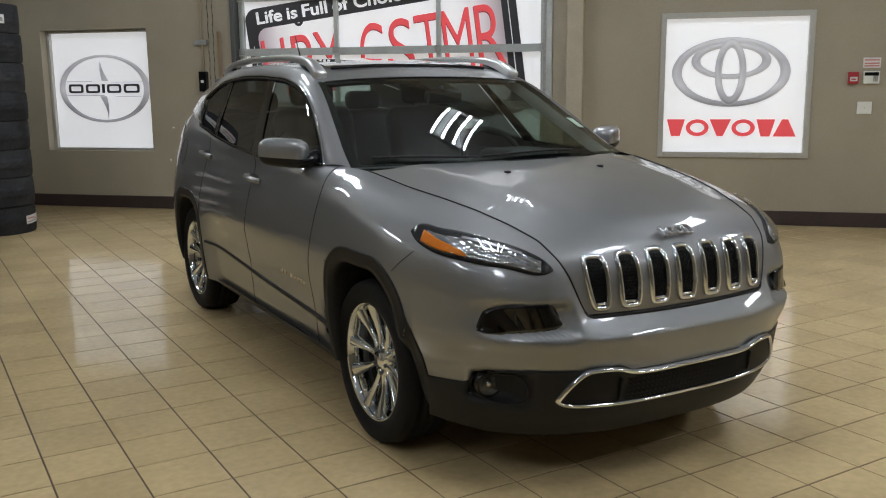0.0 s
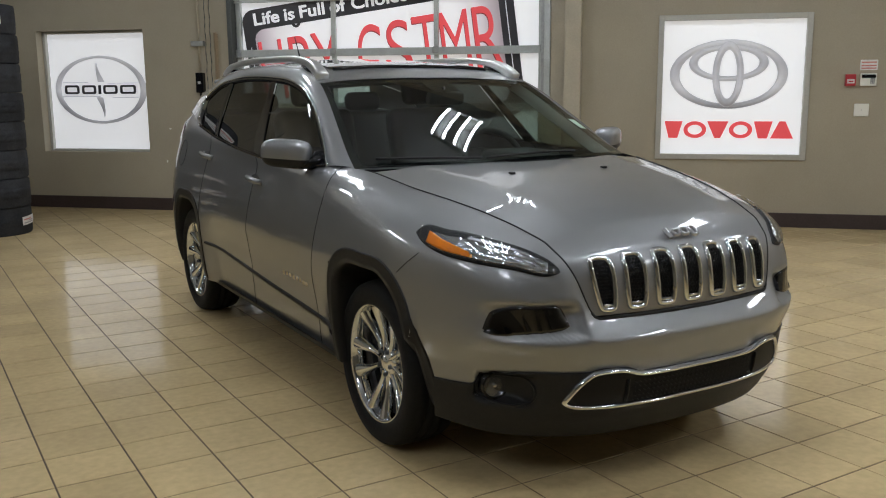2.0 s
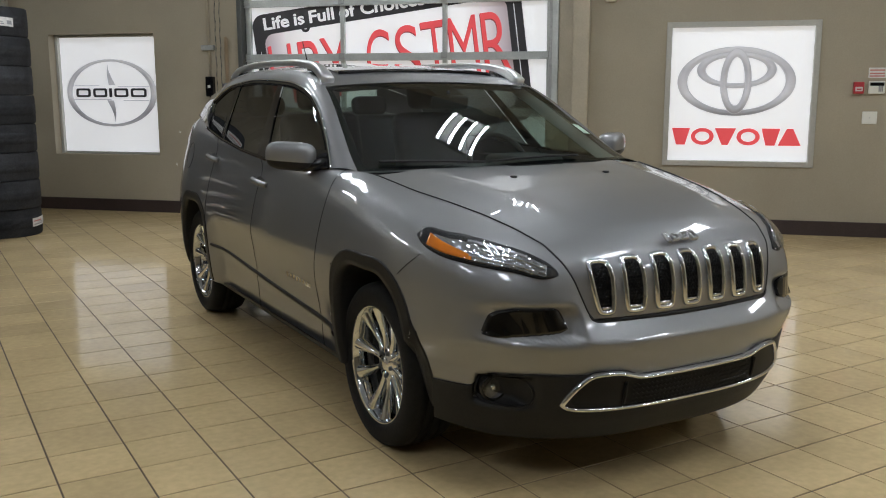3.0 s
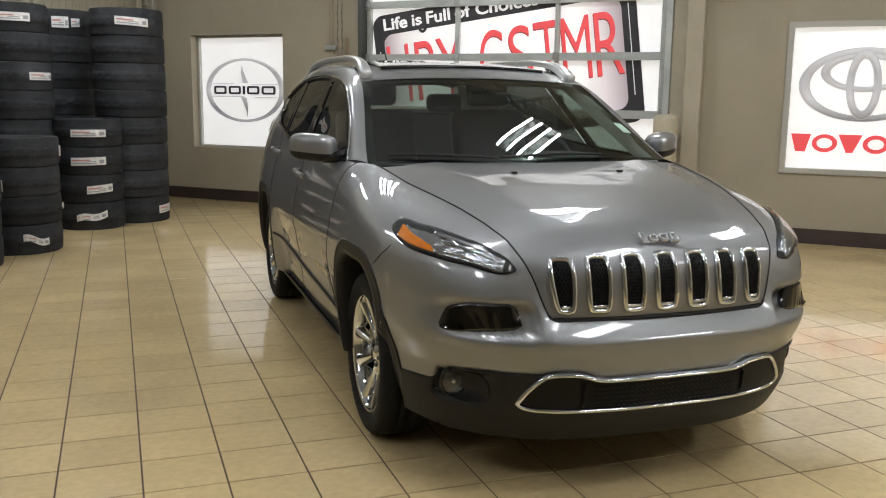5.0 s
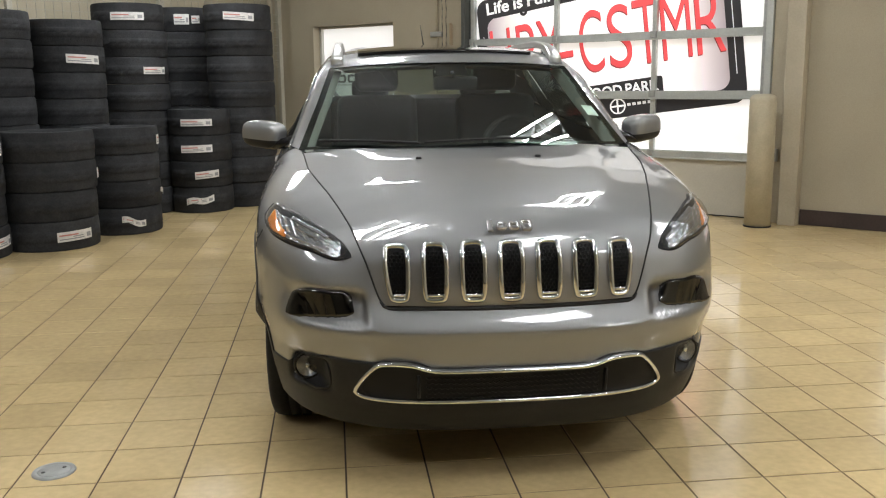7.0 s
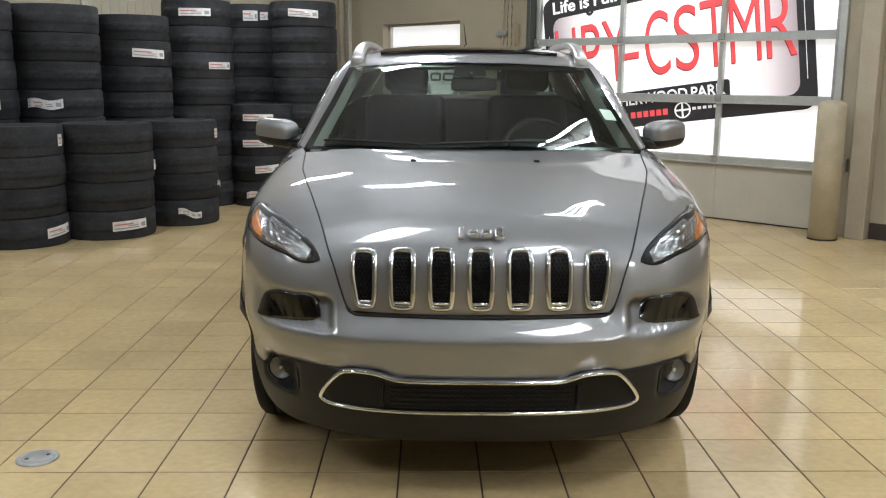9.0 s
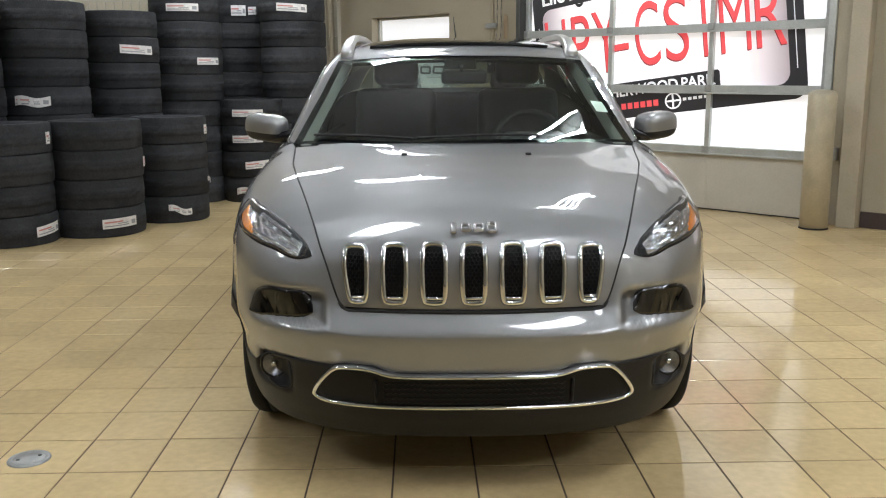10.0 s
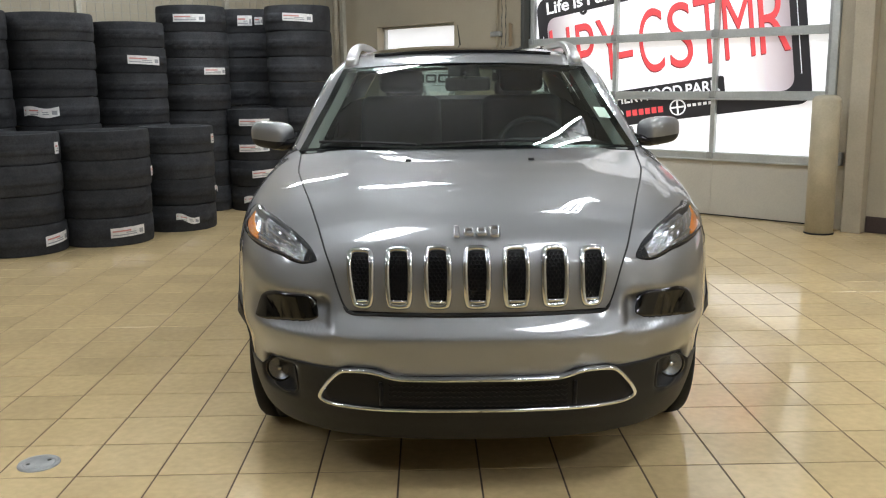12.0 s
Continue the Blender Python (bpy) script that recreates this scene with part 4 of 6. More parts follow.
def skin_ring(points, way, off, width, high, n=64, sharpness=0.35):
    """A raised moulding that follows a closed line on the skin."""
    pts = [onto(p, way, off) for p in soft_line(points, n)]
    mid = sum(pts, Vector()) / n
    d = Vector(way).normalized()
    rows = []
    inns = [(pts[(k + 1) % n] - pts[k - 1]).cross(d).normalized() for k in range(n)]
    turn = 1 if sum(i.dot(mid - p) for i, p in zip(inns, pts)) > 0 else -1
    for p, inn in zip(pts, inns):
        inn = inn * turn
        up = -d
        rows.append([p - up * 0.015] + [p + inn * width * (0.5 - 0.5 * math.cos(a)) + up * high * (0.15 + 0.85 * math.sin(a)) for a in [math.pi * j / 8 for j in range(9)]] + [p + inn * width * 1.02 - up * 0.015])
    rows.append(rows[0])
    bm = sheet(rows)
    bmesh.ops.remove_doubles(bm, verts=bm.verts, dist=1e-6)
    return bm


# arches: trapezoid openings in side view, rounded
ARCH_IN = [(0.305, 0.262), (0.315, 0.40), (0.31, 0.56), (0.285, 0.655), (0.205, 0.718), (0.02, 0.735), (-0.11, 0.725), (-0.178, 0.682), (-0.27, 0.56), (-0.325, 0.42), (-0.355, 0.262)]
ARCH_OUT = [(0.383, 0.262), (0.386, 0.40), (0.378, 0.57), (0.345, 0.695), (0.25, 0.772), (0.02, 0.795), (-0.13, 0.785), (-0.222, 0.735), (-0.325, 0.59), (-0.382, 0.42), (-0.410, 0.262)]


def arch(points, yc):
    if yc > 1:
        return [(yc - p * 0.96, z + 0.005) for p, z in points]
    return [(yc + p, z) for p, z in points]


def inside(poly, y, z):
    odd = False
    for (ya, za), (yb, zb) in zip(poly, poly[1:] + poly[:1]):
        if (za > z) != (zb > z) and y < (yb - ya) * (z - za) / (zb - za) + ya:
            odd = not odd
    return odd


HOLES = []
for yc in (0.0, 2.70):
    outer = [(a[0] * 0.3 + b[0] * 0.7, a[1] * 0.3 + b[1] * 0.7) for a, b in zip(arch(ARCH_IN, yc), arch(ARCH_OUT, yc))]
    HOLES.append([(outer[0][0], 0.0)] + outer + [(outer[-1][0], 0.0)])

# body panels cut from the outline by columns
PANELS = [("front_bumper", 0.0, 0.655, ""), ("fender", 0.655, 1.068, ""), ("front_door", 1.068, 1.47, ""), ("rear_door", 1.47, 1.86, ""), ("rear_quarter", 1.86, 3.0, "")]


def panel_mesh(side, u0, u1):
    ids = [k for k, u in enumerate(US) if u0 - 1e-6 <= u <= u1 + 1e-6 or (k + 1 < len(US) and US[k] < u1 < US[k + 1])]
    ids = list(range(min(ids), min(max(ids) + 1, len(US) - 1) + 1)) if u1 < 3 else list(range(min(ids), len(US)))
    bm = bmesh.new()
    grid = {}

    def vert(k, j):
        if (k, j) not in grid:
            grid[k, j] = bm.verts.new(mirrored(COLS[k][j], side))
        return grid[k, j]

    for a in ids[:-1]:
        for j in range(len(COLS[0]) - 1):
            c = (COLS[a][j] + COLS[a + 1][j + 1]) / 2
            if US[a] > 0.3 and any(inside(h, c.y, c.z) for h in HOLES):
                continue
            bm.faces.new((vert(a, j), vert(a + 1, j), vert(a + 1, j + 1), vert(a, j + 1)))
    bmesh.ops.remove_doubles(bm, verts=bm.verts, dist=1e-6)
    return bm


SPLIT = [min(range(len(US)), key=lambda k: abs(US[k] - u)) for u in (0.655, 1.068, 1.47, 1.86)]
for side in (-1, 1):
    starts = [0] + SPLIT
    ends = SPLIT + [len(US) - 1]
    for (nm, *_), a, b in zip(PANELS, starts, ends):
        if nm == "front_bumper":
            continue
        part(nm, panel_mesh(side, US[a], US[b] - 0.004 if b < len(US) - 1 else 3.0), car_paint, car)
bm = panel_mesh(-1, 0.0, US[SPLIT[0]] - 0.004)
other = panel_mesh(1, 0.0, US[SPLIT[0]] - 0.004)
tmp = bpy.data.meshes.new("tmp")
other.to_mesh(tmp)
other.free()
bm.from_mesh(tmp)
bpy.data.meshes.remove(tmp)
bmesh.ops.remove_doubles(bm, verts=bm.verts, dist=1e-4)
part("front_bumper", bm, car_paint, car)
hood = part("hood", sheet(HOOD), car_paint, car)

# shut lines
for side in (-1, 1):
    line = [mirrored(edge(u), side) + Vector((0, 0, 0.001)) for u in HOOD_US]
    part("shut_line", rod(line, 0.0032, 5), car_seam, car)
    for k in SPLIT:
        col = [mirrored(p, side) for p in COLS[k]]
        hole = [p for p in col if not any(inside(h, p.y, p.z) for h in HOLES)]
        if k == SPLIT[0]:
            hole = [onto((side * 0.9, -0.335 + 0.013 * j, 0.845 - 0.011 * j), (-side, 0, 0), 0.0) for j in range(9)]
        part("shut_line", rod(hole, 0.0022, 5), car_seam, car)
low_gap = [Vector((x / 20 * 0.405, -0.836 + 0.032 * (x / 20) ** 2, 0.636)) for x in range(-20, 21)]
low_gap = [Vector((-0.436, -0.797, 0.662)), Vector((-0.426, -0.800, 0.644))] + low_gap + [Vector((0.426, -0.800, 0.644)), Vector((0.436, -0.797, 0.662))]
part("shut_line", rod(low_gap, [0.0035, 0.0055] + [0.008] * 41 + [0.0055, 0.0035], 6), car_seam, car)

# ---- black cladding ----
def clad_top(x, y):
    t = [(0.0, 0.442), (0.27, 0.443), (0.32, 0.466), (0.42, 0.468), (0.46, 0.457), (0.62, 0.459), (0.715, 0.446), (0.745, 0.405), (0.77, 0.390), (0.86, 0.382), (0.95, 0.380)]
    return lerp_table(t, x)


for side in (-1, 1):
    rows = []
    for k in range(96):
        u = 0.955 * k / 95
        foot = lerp_table(FOOT, u)
        top = clad_top(plan(u, 0.45).x, 0)
        col = []
        for j in range(29):
            z = foot - 0.004 + (top - foot + 0.004) * j / 28
            p = dents(plan(u, z), u)
            q = p + Vector((p.x, (p.y - Y0) * 0.8, 0)).normalized() * 0.005
            col.append(mirrored(q, side))
        first_p, last_p = col[0], col[-1]
        col = [mirrored(plan(u, foot) * 0.9 + Vector((0, 0, foot * 0.1 - 0.03)), side)] + col + [last_p + Vector((-0.008 * side, 0.012, 0.001))]
        if col[15].y > -0.37:
            break
        rows.append(col)
    part("lower_bumper", sheet(rows), car_cladding, car, "matt black plastic")
    for yc in (0.0, 2.70):
        ins, outs = arch(ARCH_IN, yc), arch(ARCH_OUT, yc)
        a = curve([(0, y, z) for y, z in ins], 48)
        b = curve([(0, y, z) for y, z in outs], 48)
        rows = []
        for p, q in zip(a, b):
            row = [onto((side * 0.9, *(p.lerp(q, t)).yz), (-side, 0, 0), h) for t, h in ((1.0, -0.004), (0.985, 0.003), (0.86, 0.0045), (0.82, 0.0035), (0.35, 0.0035), (0.0, 0.001))]
            row.append(row[-1] + Vector((-side * 0.03, 0, 0)))
            row.append(row[-1] + Vector((-side * 0.06, 0, 0)))
            rows.append(row)
        part("arch_moulding", sheet(rows), car_cladding, car, "matt black plastic")
        rows = []
        for p in a:
            e = onto((side * 0.9, p.y, p.z), (-side, 0, 0), -0.02)
            rows.append([e, Vector((side * 0.50, p.y, p.z))])
        bm = sheet(rows)
        c = bm.verts.new((side * 0.50, yc, 0.3))
        bm.verts.ensure_lookup_table()
        n = len(rows)
        for k in range(n - 1):
            bm.faces.new((bm.verts[2 * k + 1], bm.verts[2 * k + 3], c))
        part("wheel_housing", bm, car_seam, car, "black inner wheel housing")
    # slanting rub strip on the doors and the sill below
    rows = []
    for k in range(40):
        y = 0.40 + (2.28 - 0.40) * k / 39
        zt, zb = 0.395 + 0.064 * (y - 0.4), 0.362 + 0.070 * (y - 0.4)
        rows.append([onto((side * 0.9, y, z), (-side, 0, 0), h) for z, h in ((zt, 0.0), (zt - 0.004, 0.008), (zt - 0.012, 0.010), (zb + 0.006, 0.006), (zb, 0.0))])
    part("rub_strip", sheet(rows), car_cladding, car, "matt black door strip")
    rows = []
    for k in range(30):
        y = 0.36 + (2.34 - 0.36) * k / 29
        rows.append([Vector((side * x, y, z)) for x, z in ((0.866, 0.272), (0.862, 0.248), (0.83, 0.232), (0.70, 0.23))])
    part("sill", sheet(rows), car_cladding, car, "matt black sill")
part("underbody", box(-0.66, 0.66, -0.42, 3.40, 0.225, 0.27, 0.01, 1), car_seam, car, "dark underbody", smooth=False)
part("splash_shield", box(-0.46, 0.46, -0.68, -0.425, 0.20, 0.24, 0.01, 1), car_seam, car, "dark splash shield", smooth=False)

# ---- grille slots ----
AHEAD = (0, 1, 0)


def slot_outline(xc, half_top, half_low_l, half_low_r, z0, z1, r=0.016):
    """Corners of a slot, each with two points beside it so that it stays nearly square."""
    mid = z0 + 0.62 * (z1 - z0)
    corners = [(xc - half_top + 0.004, z1), (xc + half_top - 0.004, z1), (xc + half_top, mid), (xc + half_low_r, z0), (xc - half_low_l, z0), (xc - half_top, mid)]
    pts = []
    for k, c in enumerate(corners):
        c, a, b = Vector(c), Vector(corners[k - 1]), Vector(corners[(k + 1) % 6])
        for q in (a, b):
            d = q - c
            pts.append(c + d * min(r / d.length, 0.45))
    return [(p.x, 0, p.y) for p in pts]


for k in range(7):
    xc = (k - 3) * 0.1265
    ll = 0.046 - (0.020 if k == 0 else 0.004)
    lr = 0.046 - (0.020 if k == 6 else 0.004)
    lift = -0.010 if k in (0, 6) else (-0.004 if k in (1, 5) else 0)
    line = slot_outline(xc, 0.0485, ll + 0.002, lr + 0.002, 0.655, 0.862 + lift)
    bez = part("grille_slot", skin_ring(line, AHEAD, 0.0, 0.0205, 0.015, 90), chrome, hood, "chrome slot surround")
    part("slot_sill", rod([onto((xc - ll + 0.017, 0, 0.682), AHEAD, 0.006), onto((xc, 0, 0.682), AHEAD, 0.006), onto((xc + lr - 0.017, 0, 0.682), AHEAD, 0.006)], 0.0065, 8), chrome, bez, "chrome lower lip")
    inner = soft_line(slot_outline(xc, 0.037, ll - 0.010, lr - 0.010, 0.676, 0.845 + lift, 0.012), 40)
    bm = bmesh.new()
    cen = bm.verts.new(onto((xc, 0, 0.765), AHEAD, 0.003))
    ring = [bm.verts.new(onto(p, AHEAD, 0.003)) for p in inner]
    mid = [bm.verts.new(onto(p.lerp(Vector((xc, 0, 0.765)), 0.5), AHEAD, 0.003)) for p in inner]
    for j in range(40):
        n = (j + 1) % 40
        bm.faces.new((ring[j], ring[n], mid[n], mid[j]))
        bm.faces.new((mid[j], mid[n], cen))
    ins = part("slot_insert", bm, mesh_black, hood, "black honeycomb mesh insert")
    bm = bmesh.new()
    for r in range(14):
        for c in range(5):
            hx, hz = xc + (c - 2) * 0.0135 + (0.00675 if r % 2 else 0), 0.690 + r * 0.0115
            if abs(hx - xc) > (0.030 if hz > 0.74 else 0.024) or hz > 0.832 + lift:
                continue
            pts = [onto((hx + 0.0066 * math.cos(a * math.pi / 3 + 0.52), 0, hz + 0.0066 * math.sin(a * math.pi / 3 + 0.52)), AHEAD, 0.0075) for a in range(6)]
            ptsi = [onto((hx + 0.0046 * math.cos(a * math.pi / 3 + 0.52), 0, hz + 0.0046 * math.sin(a * math.pi / 3 + 0.52)), AHEAD, 0.0045) for a in range(6)]
            sheet([[a, b] for a, b in zip(pts + pts[:1], ptsi + ptsi[:1])], into=bm)
    part("honeycomb", bm, mesh_black, ins, smooth=False)

# emblem blocks on the hood
for k, (x, w, h) in enumerate(((-0.066, 0.034, 0.050), (-0.024, 0.036, 0.034), (0.018, 0.036, 0.034), (0.060, 0.036, 0.048))):
    p = onto((x, 0, 0.890), AHEAD, 0.016)
    a, b = outline_plate(-w / 2, w / 2, -h / 2, h / 2, 0.012), outline_plate(-w / 2 + 0.009, w / 2 - 0.009, -h / 2 + 0.009, h / 2 - 0.009, 0.005)
    bm = bmesh.new()
    if k == 0:
        box(-0.007, 0.012, -0.006, 0.006, -h / 2, h / 2, 0.003, 2, into=bm)
    else:
        sheet([[(xa, 0.005, za), (xa, -0.005, za), ((xa + xb) / 2, -0.0075, (za + zb) / 2), (xb, -0.005, zb), (xb, 0.005, zb)] for (xa, za), (xb, zb) in zip(a + a[:1], b + b[:1])], into=bm)
    part("emblem_shape", move(bm, Matrix.Translation(p) @ pose(0, 0, 0, -54, 0, 0)), lamp_grey, hood, "chrome emblem")
for x in (-0.246, 0.246):
    p = onto((x, -0.03, 1.3), (0, 0, -1), 0.002)
    nz = part("washer_nozzle", move(box(-0.011, 0.011, -0.012, 0.012, -0.004, 0.006, 0.003, 2), Matrix.Translation(p)), car_seam, hood, "black washer nozzle")

# ---- lower grille ----
CH = [(0.0, 0.442), (0.19, 0.442), (0.255, 0.443), (0.29, 0.450), (0.32, 0.462), (0.36, 0.468), (0.42, 0.468), (0.457, 0.459), (0.508, 0.402), (0.537, 0.350), (0.532, 0.334), (0.50, 0.317), (0.42, 0.312), (0.23, 0.311), (0.0, 0.311)]
line = [(x, 0, z) for x, z in CH] + [(-x, 0, z) for x, z in CH[-2:0:-1]]
part("lower_grille_trim", skin_ring(line, AHEAD, 0.004, 0.018, 0.020, 150), chrome, car, "chrome lower grille surround")
rows = []
for k in range(61):
    x = -0.50 + k / 60
    ax = abs(x)
    zt = lerp_table([(0, 0.424), (0.275, 0.426), (0.335, 0.450), (0.42, 0.450), (0.455, 0.436), (0.50, 0.375)], ax)
    zb = lerp_table([(0, 0.326), (0.42, 0.326), (0.48, 0.334), (0.50, 0.355)], ax)
    rows.append([onto((x, 0, zb + (zt - zb) * j / 5), AHEAD, 0.0065) for j in range(6)])
lg = part("lower_grille", sheet(rows), mesh_black, car, "black mesh intake")
for k in range(5):
    z = 0.340 + k * 0.017
    part("grille_bar", rod([onto((x * 0.01, 0, z + (0.004 if x % 2 else -0.004)), AHEAD, 0.009) for x in range(-29, 30)], 0.0022, 4), mesh_black, lg)
for sx in (-1, 1):
    part("grille_divider", rod([onto((sx * 0.315, 0, z), AHEAD, 0.012) for z in (0.340, 0.37, 0.40, 0.420)], 0.006, 6), mesh_black, lg)

# ---- lamps ----
for side in (-1, 1):
    way = Vector((-0.55 * side, 0.835, -0.10))
    S = lambda *p: (p[0] * side, p[1], p[2])
    top = [S(0.824, -0.262, 0.907), S(0.808, -0.263, 0.920), S(0.763, -0.395, 0.926), S(0.673, -0.562, 0.902), S(0.583, -0.671, 0.864), S(0.545, -0.720, 0.833), S(0.534, -0.738, 0.816)]
    low = [S(0.825, -0.264, 0.904), S(0.827, -0.296, 0.884), S(0.810, -0.39, 0.850), S(0.752, -0.512, 0.828), S(0.66, -0.64, 0.811), S(0.545, -0.738, 0.797), S(0.532, -0.745, 0.804)]
    hl = part("headlight", skin_patch(low, top, way, 0.003, 36, 10), mesh_black, car, "headlight with black bezel")

    def inset(a, b, t0, t1, s0, s1, n=24, fall=0.0):
        """A strip of the lamp: t along it, s across it from the lower to the upper line, which falls along it."""
        lo, hi = curve(a, 60), curve(b, 60)
        at = lambda c, t: c[min(int(t * 59), 58)].lerp(c[min(int(t * 59), 58) + 1], t * 59 - min(int(t * 59), 58))
        l2, h2 = [], []
        for k in range(n):
            t = t0 + (t1 - t0) * k / (n - 1)
            p, q = at(lo, t), at(hi, t)
            l2.append(p.lerp(q, s0))
            h2.append(p.lerp(q, s1 + fall * k / (n - 1)))
        return l2, h2

    l2, h2 = inset(low, top, 0.16, 0.92, 0.17, 0.72, fall=0.08)
    lo, hi = curve(l2, 72), curve(h2, 72)
    part("reflector", sheet([[onto(a.lerp(b, j / 17), way, 0.0055 + 0.0028 * math.sin(i * 0.62) * math.sin(j * 0.9 + 0.1 * i)) for j in range(18)] for i, (a, b) in enumerate(zip(lo, hi))]), lamp_silver, hl, "silver faceted reflector")
    l2, h2 = inset(low, top, 0.13, 0.47, 0.15, 0.68, fall=-0.38)
    part("indicator", skin_patch(l2, h2, way, 0.009, 20, 6, 0.004), amber, hl, "amber indicator")
    l2, h2 = inset(low, top, 0.50, 0.90, 0.55, 0.62)
    part("lamp_rib", skin_patch(l2, h2, way, 0.010, 20, 4, 0.006), chrome, hl, "chrome rib")
    l2, h2 = inset(low, top, 0.45, 0.85, 0.26, 0.34)
    part("lamp_rib", skin_patch(l2, h2, way, 0.010, 20, 4, 0.006), chrome, hl, "chrome rib")
    l2, h2 = inset(low, top, 0.42, 0.80, 0.72, 0.83)
    part("lamp_rib", skin_patch(l2, h2, way, 0.010, 20, 4, 0.006), lamp_grey, hl, "grey shade strip")
    l2, h2 = inset(low, top, 0.06, 0.965, 0.08, 0.90)
    cov = part("lens", skin_patch(l2, h2, way, 0.016, 36, 10, 0.012), lamp_clear, hl, "clear lens")
    cov.visible_shadow = False
    # pocket lamp
    up = [S(0.757, 0, 0.606), S(0.745, 0, 0.640), S(0.728, 0, 0.672), S(0.690, 0, 0.690), S(0.615, 0, 0.695), S(0.545, 0, 0.690), S(0.528, 0, 0.675)]
    dn = [S(0.757, 0, 0.596), S(0.745, 0, 0.591), S(0.728, 0, 0.589), S(0.690, 0, 0.591), S(0.615, 0, 0.598), S(0.545, 0, 0.610), S(0.522, 0, 0.622)]
    lo, hi = [onto(p, AHEAD, 0.005) for p in curve(dn, 30)], [onto(p, AHEAD, 0.005) for p in curve(up, 30)]
    rows = []
    for p, q in zip(lo, hi):
        q = Vector((q.x, q.y * 0.85 + p.y * 0.15, q.z))
        p = Vector((p.x, p.y - 0.019, p.z))
        row = [p.lerp(q, j / 9) for j in range(10)]
        rows.append([row[0] + Vector((0, 0.05, 0))] + row + [row[-1] + Vector((0, 0.05, 0))])
    back = [[p + Vector((0, 0.020, 0)) for p in row] for row in rows]
    pk = part("pocket_lamp", sheet(back), mesh_black, car, "smoked glossy pocket lamp")
    cover = part("pocket_lens", sheet(rows), smoked_glass, pk, "smoked glossy lens")
    cover.visible_shadow = False
    mid = (lo[17] + hi[17]) / 2 + Vector((0, 0.022, 0))
    bowl = lathe([(0.0, 0.0), (0.018, 0.002), (0.030, 0.008), (0.033, 0.010), (0.034, 0.004)], 28)
    part("lamp_bowl", move(bowl, Matrix.Translation(mid) @ pose(0, 0, 0, 90, 0, 24 * side)), fog_grey, pk, "grey lamp bowl")
    # fog lamp in its hollow
    hollow = [S(0.772, -0.6, 0.40), S(0.74, -0.65, 0.437), S(0.64, -0.7, 0.440), S(0.60, -0.72, 0.40), S(0.61, -0.72, 0.325), S(0.69, -0.69, 0.315), S(0.765, -0.62, 0.335)]
    part("fog_hollow", skin_ring(hollow, (-0.3 * side, 1, 0), 0.003, 0.008, 0.004, 48), car_cladding, car)
    fp = onto(S(0.686, -0.60, 0.386), (-0.1 * side, 1, 0), 0.012)
    face = Matrix.Translation(fp) @ pose(0, 0, 0, 90, 0, 12 * side)
    fl = part("fog_lamp", move(lathe([(0.052, -0.03), (0.050, 0.010), (0.046, 0.014), (0.042, 0.010), (0.041, 0.002)], 32), face), car_black, car, "round fog lamp")
    part("fog_bowl", move(lathe([(0.0, -0.014), (0.02, -0.009), (0.041, 0.009)], 28), face), fog_grey, fl, "silver bowl")
    part("fog_bulb", move(lathe([(0.0, 0.012), (0.010, 0.010), (0.012, 0.0)], 14), face), chrome, fl)
    gl = part("fog_lens", move(lathe([(0.0, 0.022), (0.02, 0.0205), (0.034, 0.016), (0.043, 0.011)], 28), face), lamp_clear, fl, "clear lens")
    gl.visible_shadow = False
    # sliver of the tail lamp
    tl = [onto(S(0.9, 3.0 + 0.04 * k, 1.09 + 0.012 * k), (-side, 0, 0), 0.006) for k in range(8)]
    tt = [onto(S(0.9, 3.0 + 0.04 * k, 1.175 + 0.010 * k), (-side, 0, 0), 0.006) for k in range(8)]
    part("tail_lamp", sheet([[a, b] for a, b in zip(tl, tt)]), tail_red, car, "red tail lamp")


# ---- greenhouse ----
def side_curves(side):
    S = lambda *p: Vector((p[0] * side, p[1], p[2]))
    d = [S(0.803, 0.605, 1.087), S(0.768, 0.712, 1.176), S(0.740, 0.824, 1.259), S(0.711, 0.956, 1.340), S(0.690, 1.10, 1.408), S(0.664, 1.40, 1.472), S(0.650, 1.67, 1.490), S(0.647, 2.0, 1.500), S(0.654, 2.38, 1.487), S(0.680, 2.62, 1.450), S(0.730, 2.745, 1.375)]
    q = [S(0.755, 0.43, 1.088), S(0.738, 0.527, 1.134), S(0.705, 0.684, 1.222), S(0.677, 0.81, 1.292), S(0.646, 0.962, 1.381), S(0.620, 1.12, 1.458), S(0.606, 1.34, 1.518), S(0.602, 1.70, 1.552), S(0.602, 2.1, 1.558), S(0.598, 2.5, 1.545), S(0.585, 2.85, 1.51), S(0.57, 3.05, 1.475)]
    return d, q


def loft(a, b, n, m, bulge=0.0, way=None):
    """A sheet between two curves, swollen by bulge along way."""
    ca, cb = curve(a, n), curve(b, n)
    rows = []
    for p, q in zip(ca, cb):
        row = []
        for j in range(m):
            t = j / (m - 1)
            r = p.lerp(q, t)
            if bulge:
                r = r + Vector(way) * bulge * 4 * t * (1 - t)
            row.append(r)
        rows.append(row)
    return rows


def belt(y, side):
    """Place on the window sill line at y."""
    u = [e for e in EDGE if e[0] >= 1.0]
    ys = [(e[1][1], e[1]) for e in u]
    return Vector([lerp_table([(a, b[i]) for a, b in ys], y) * (side if i == 0 else 1) for i in range(3)])


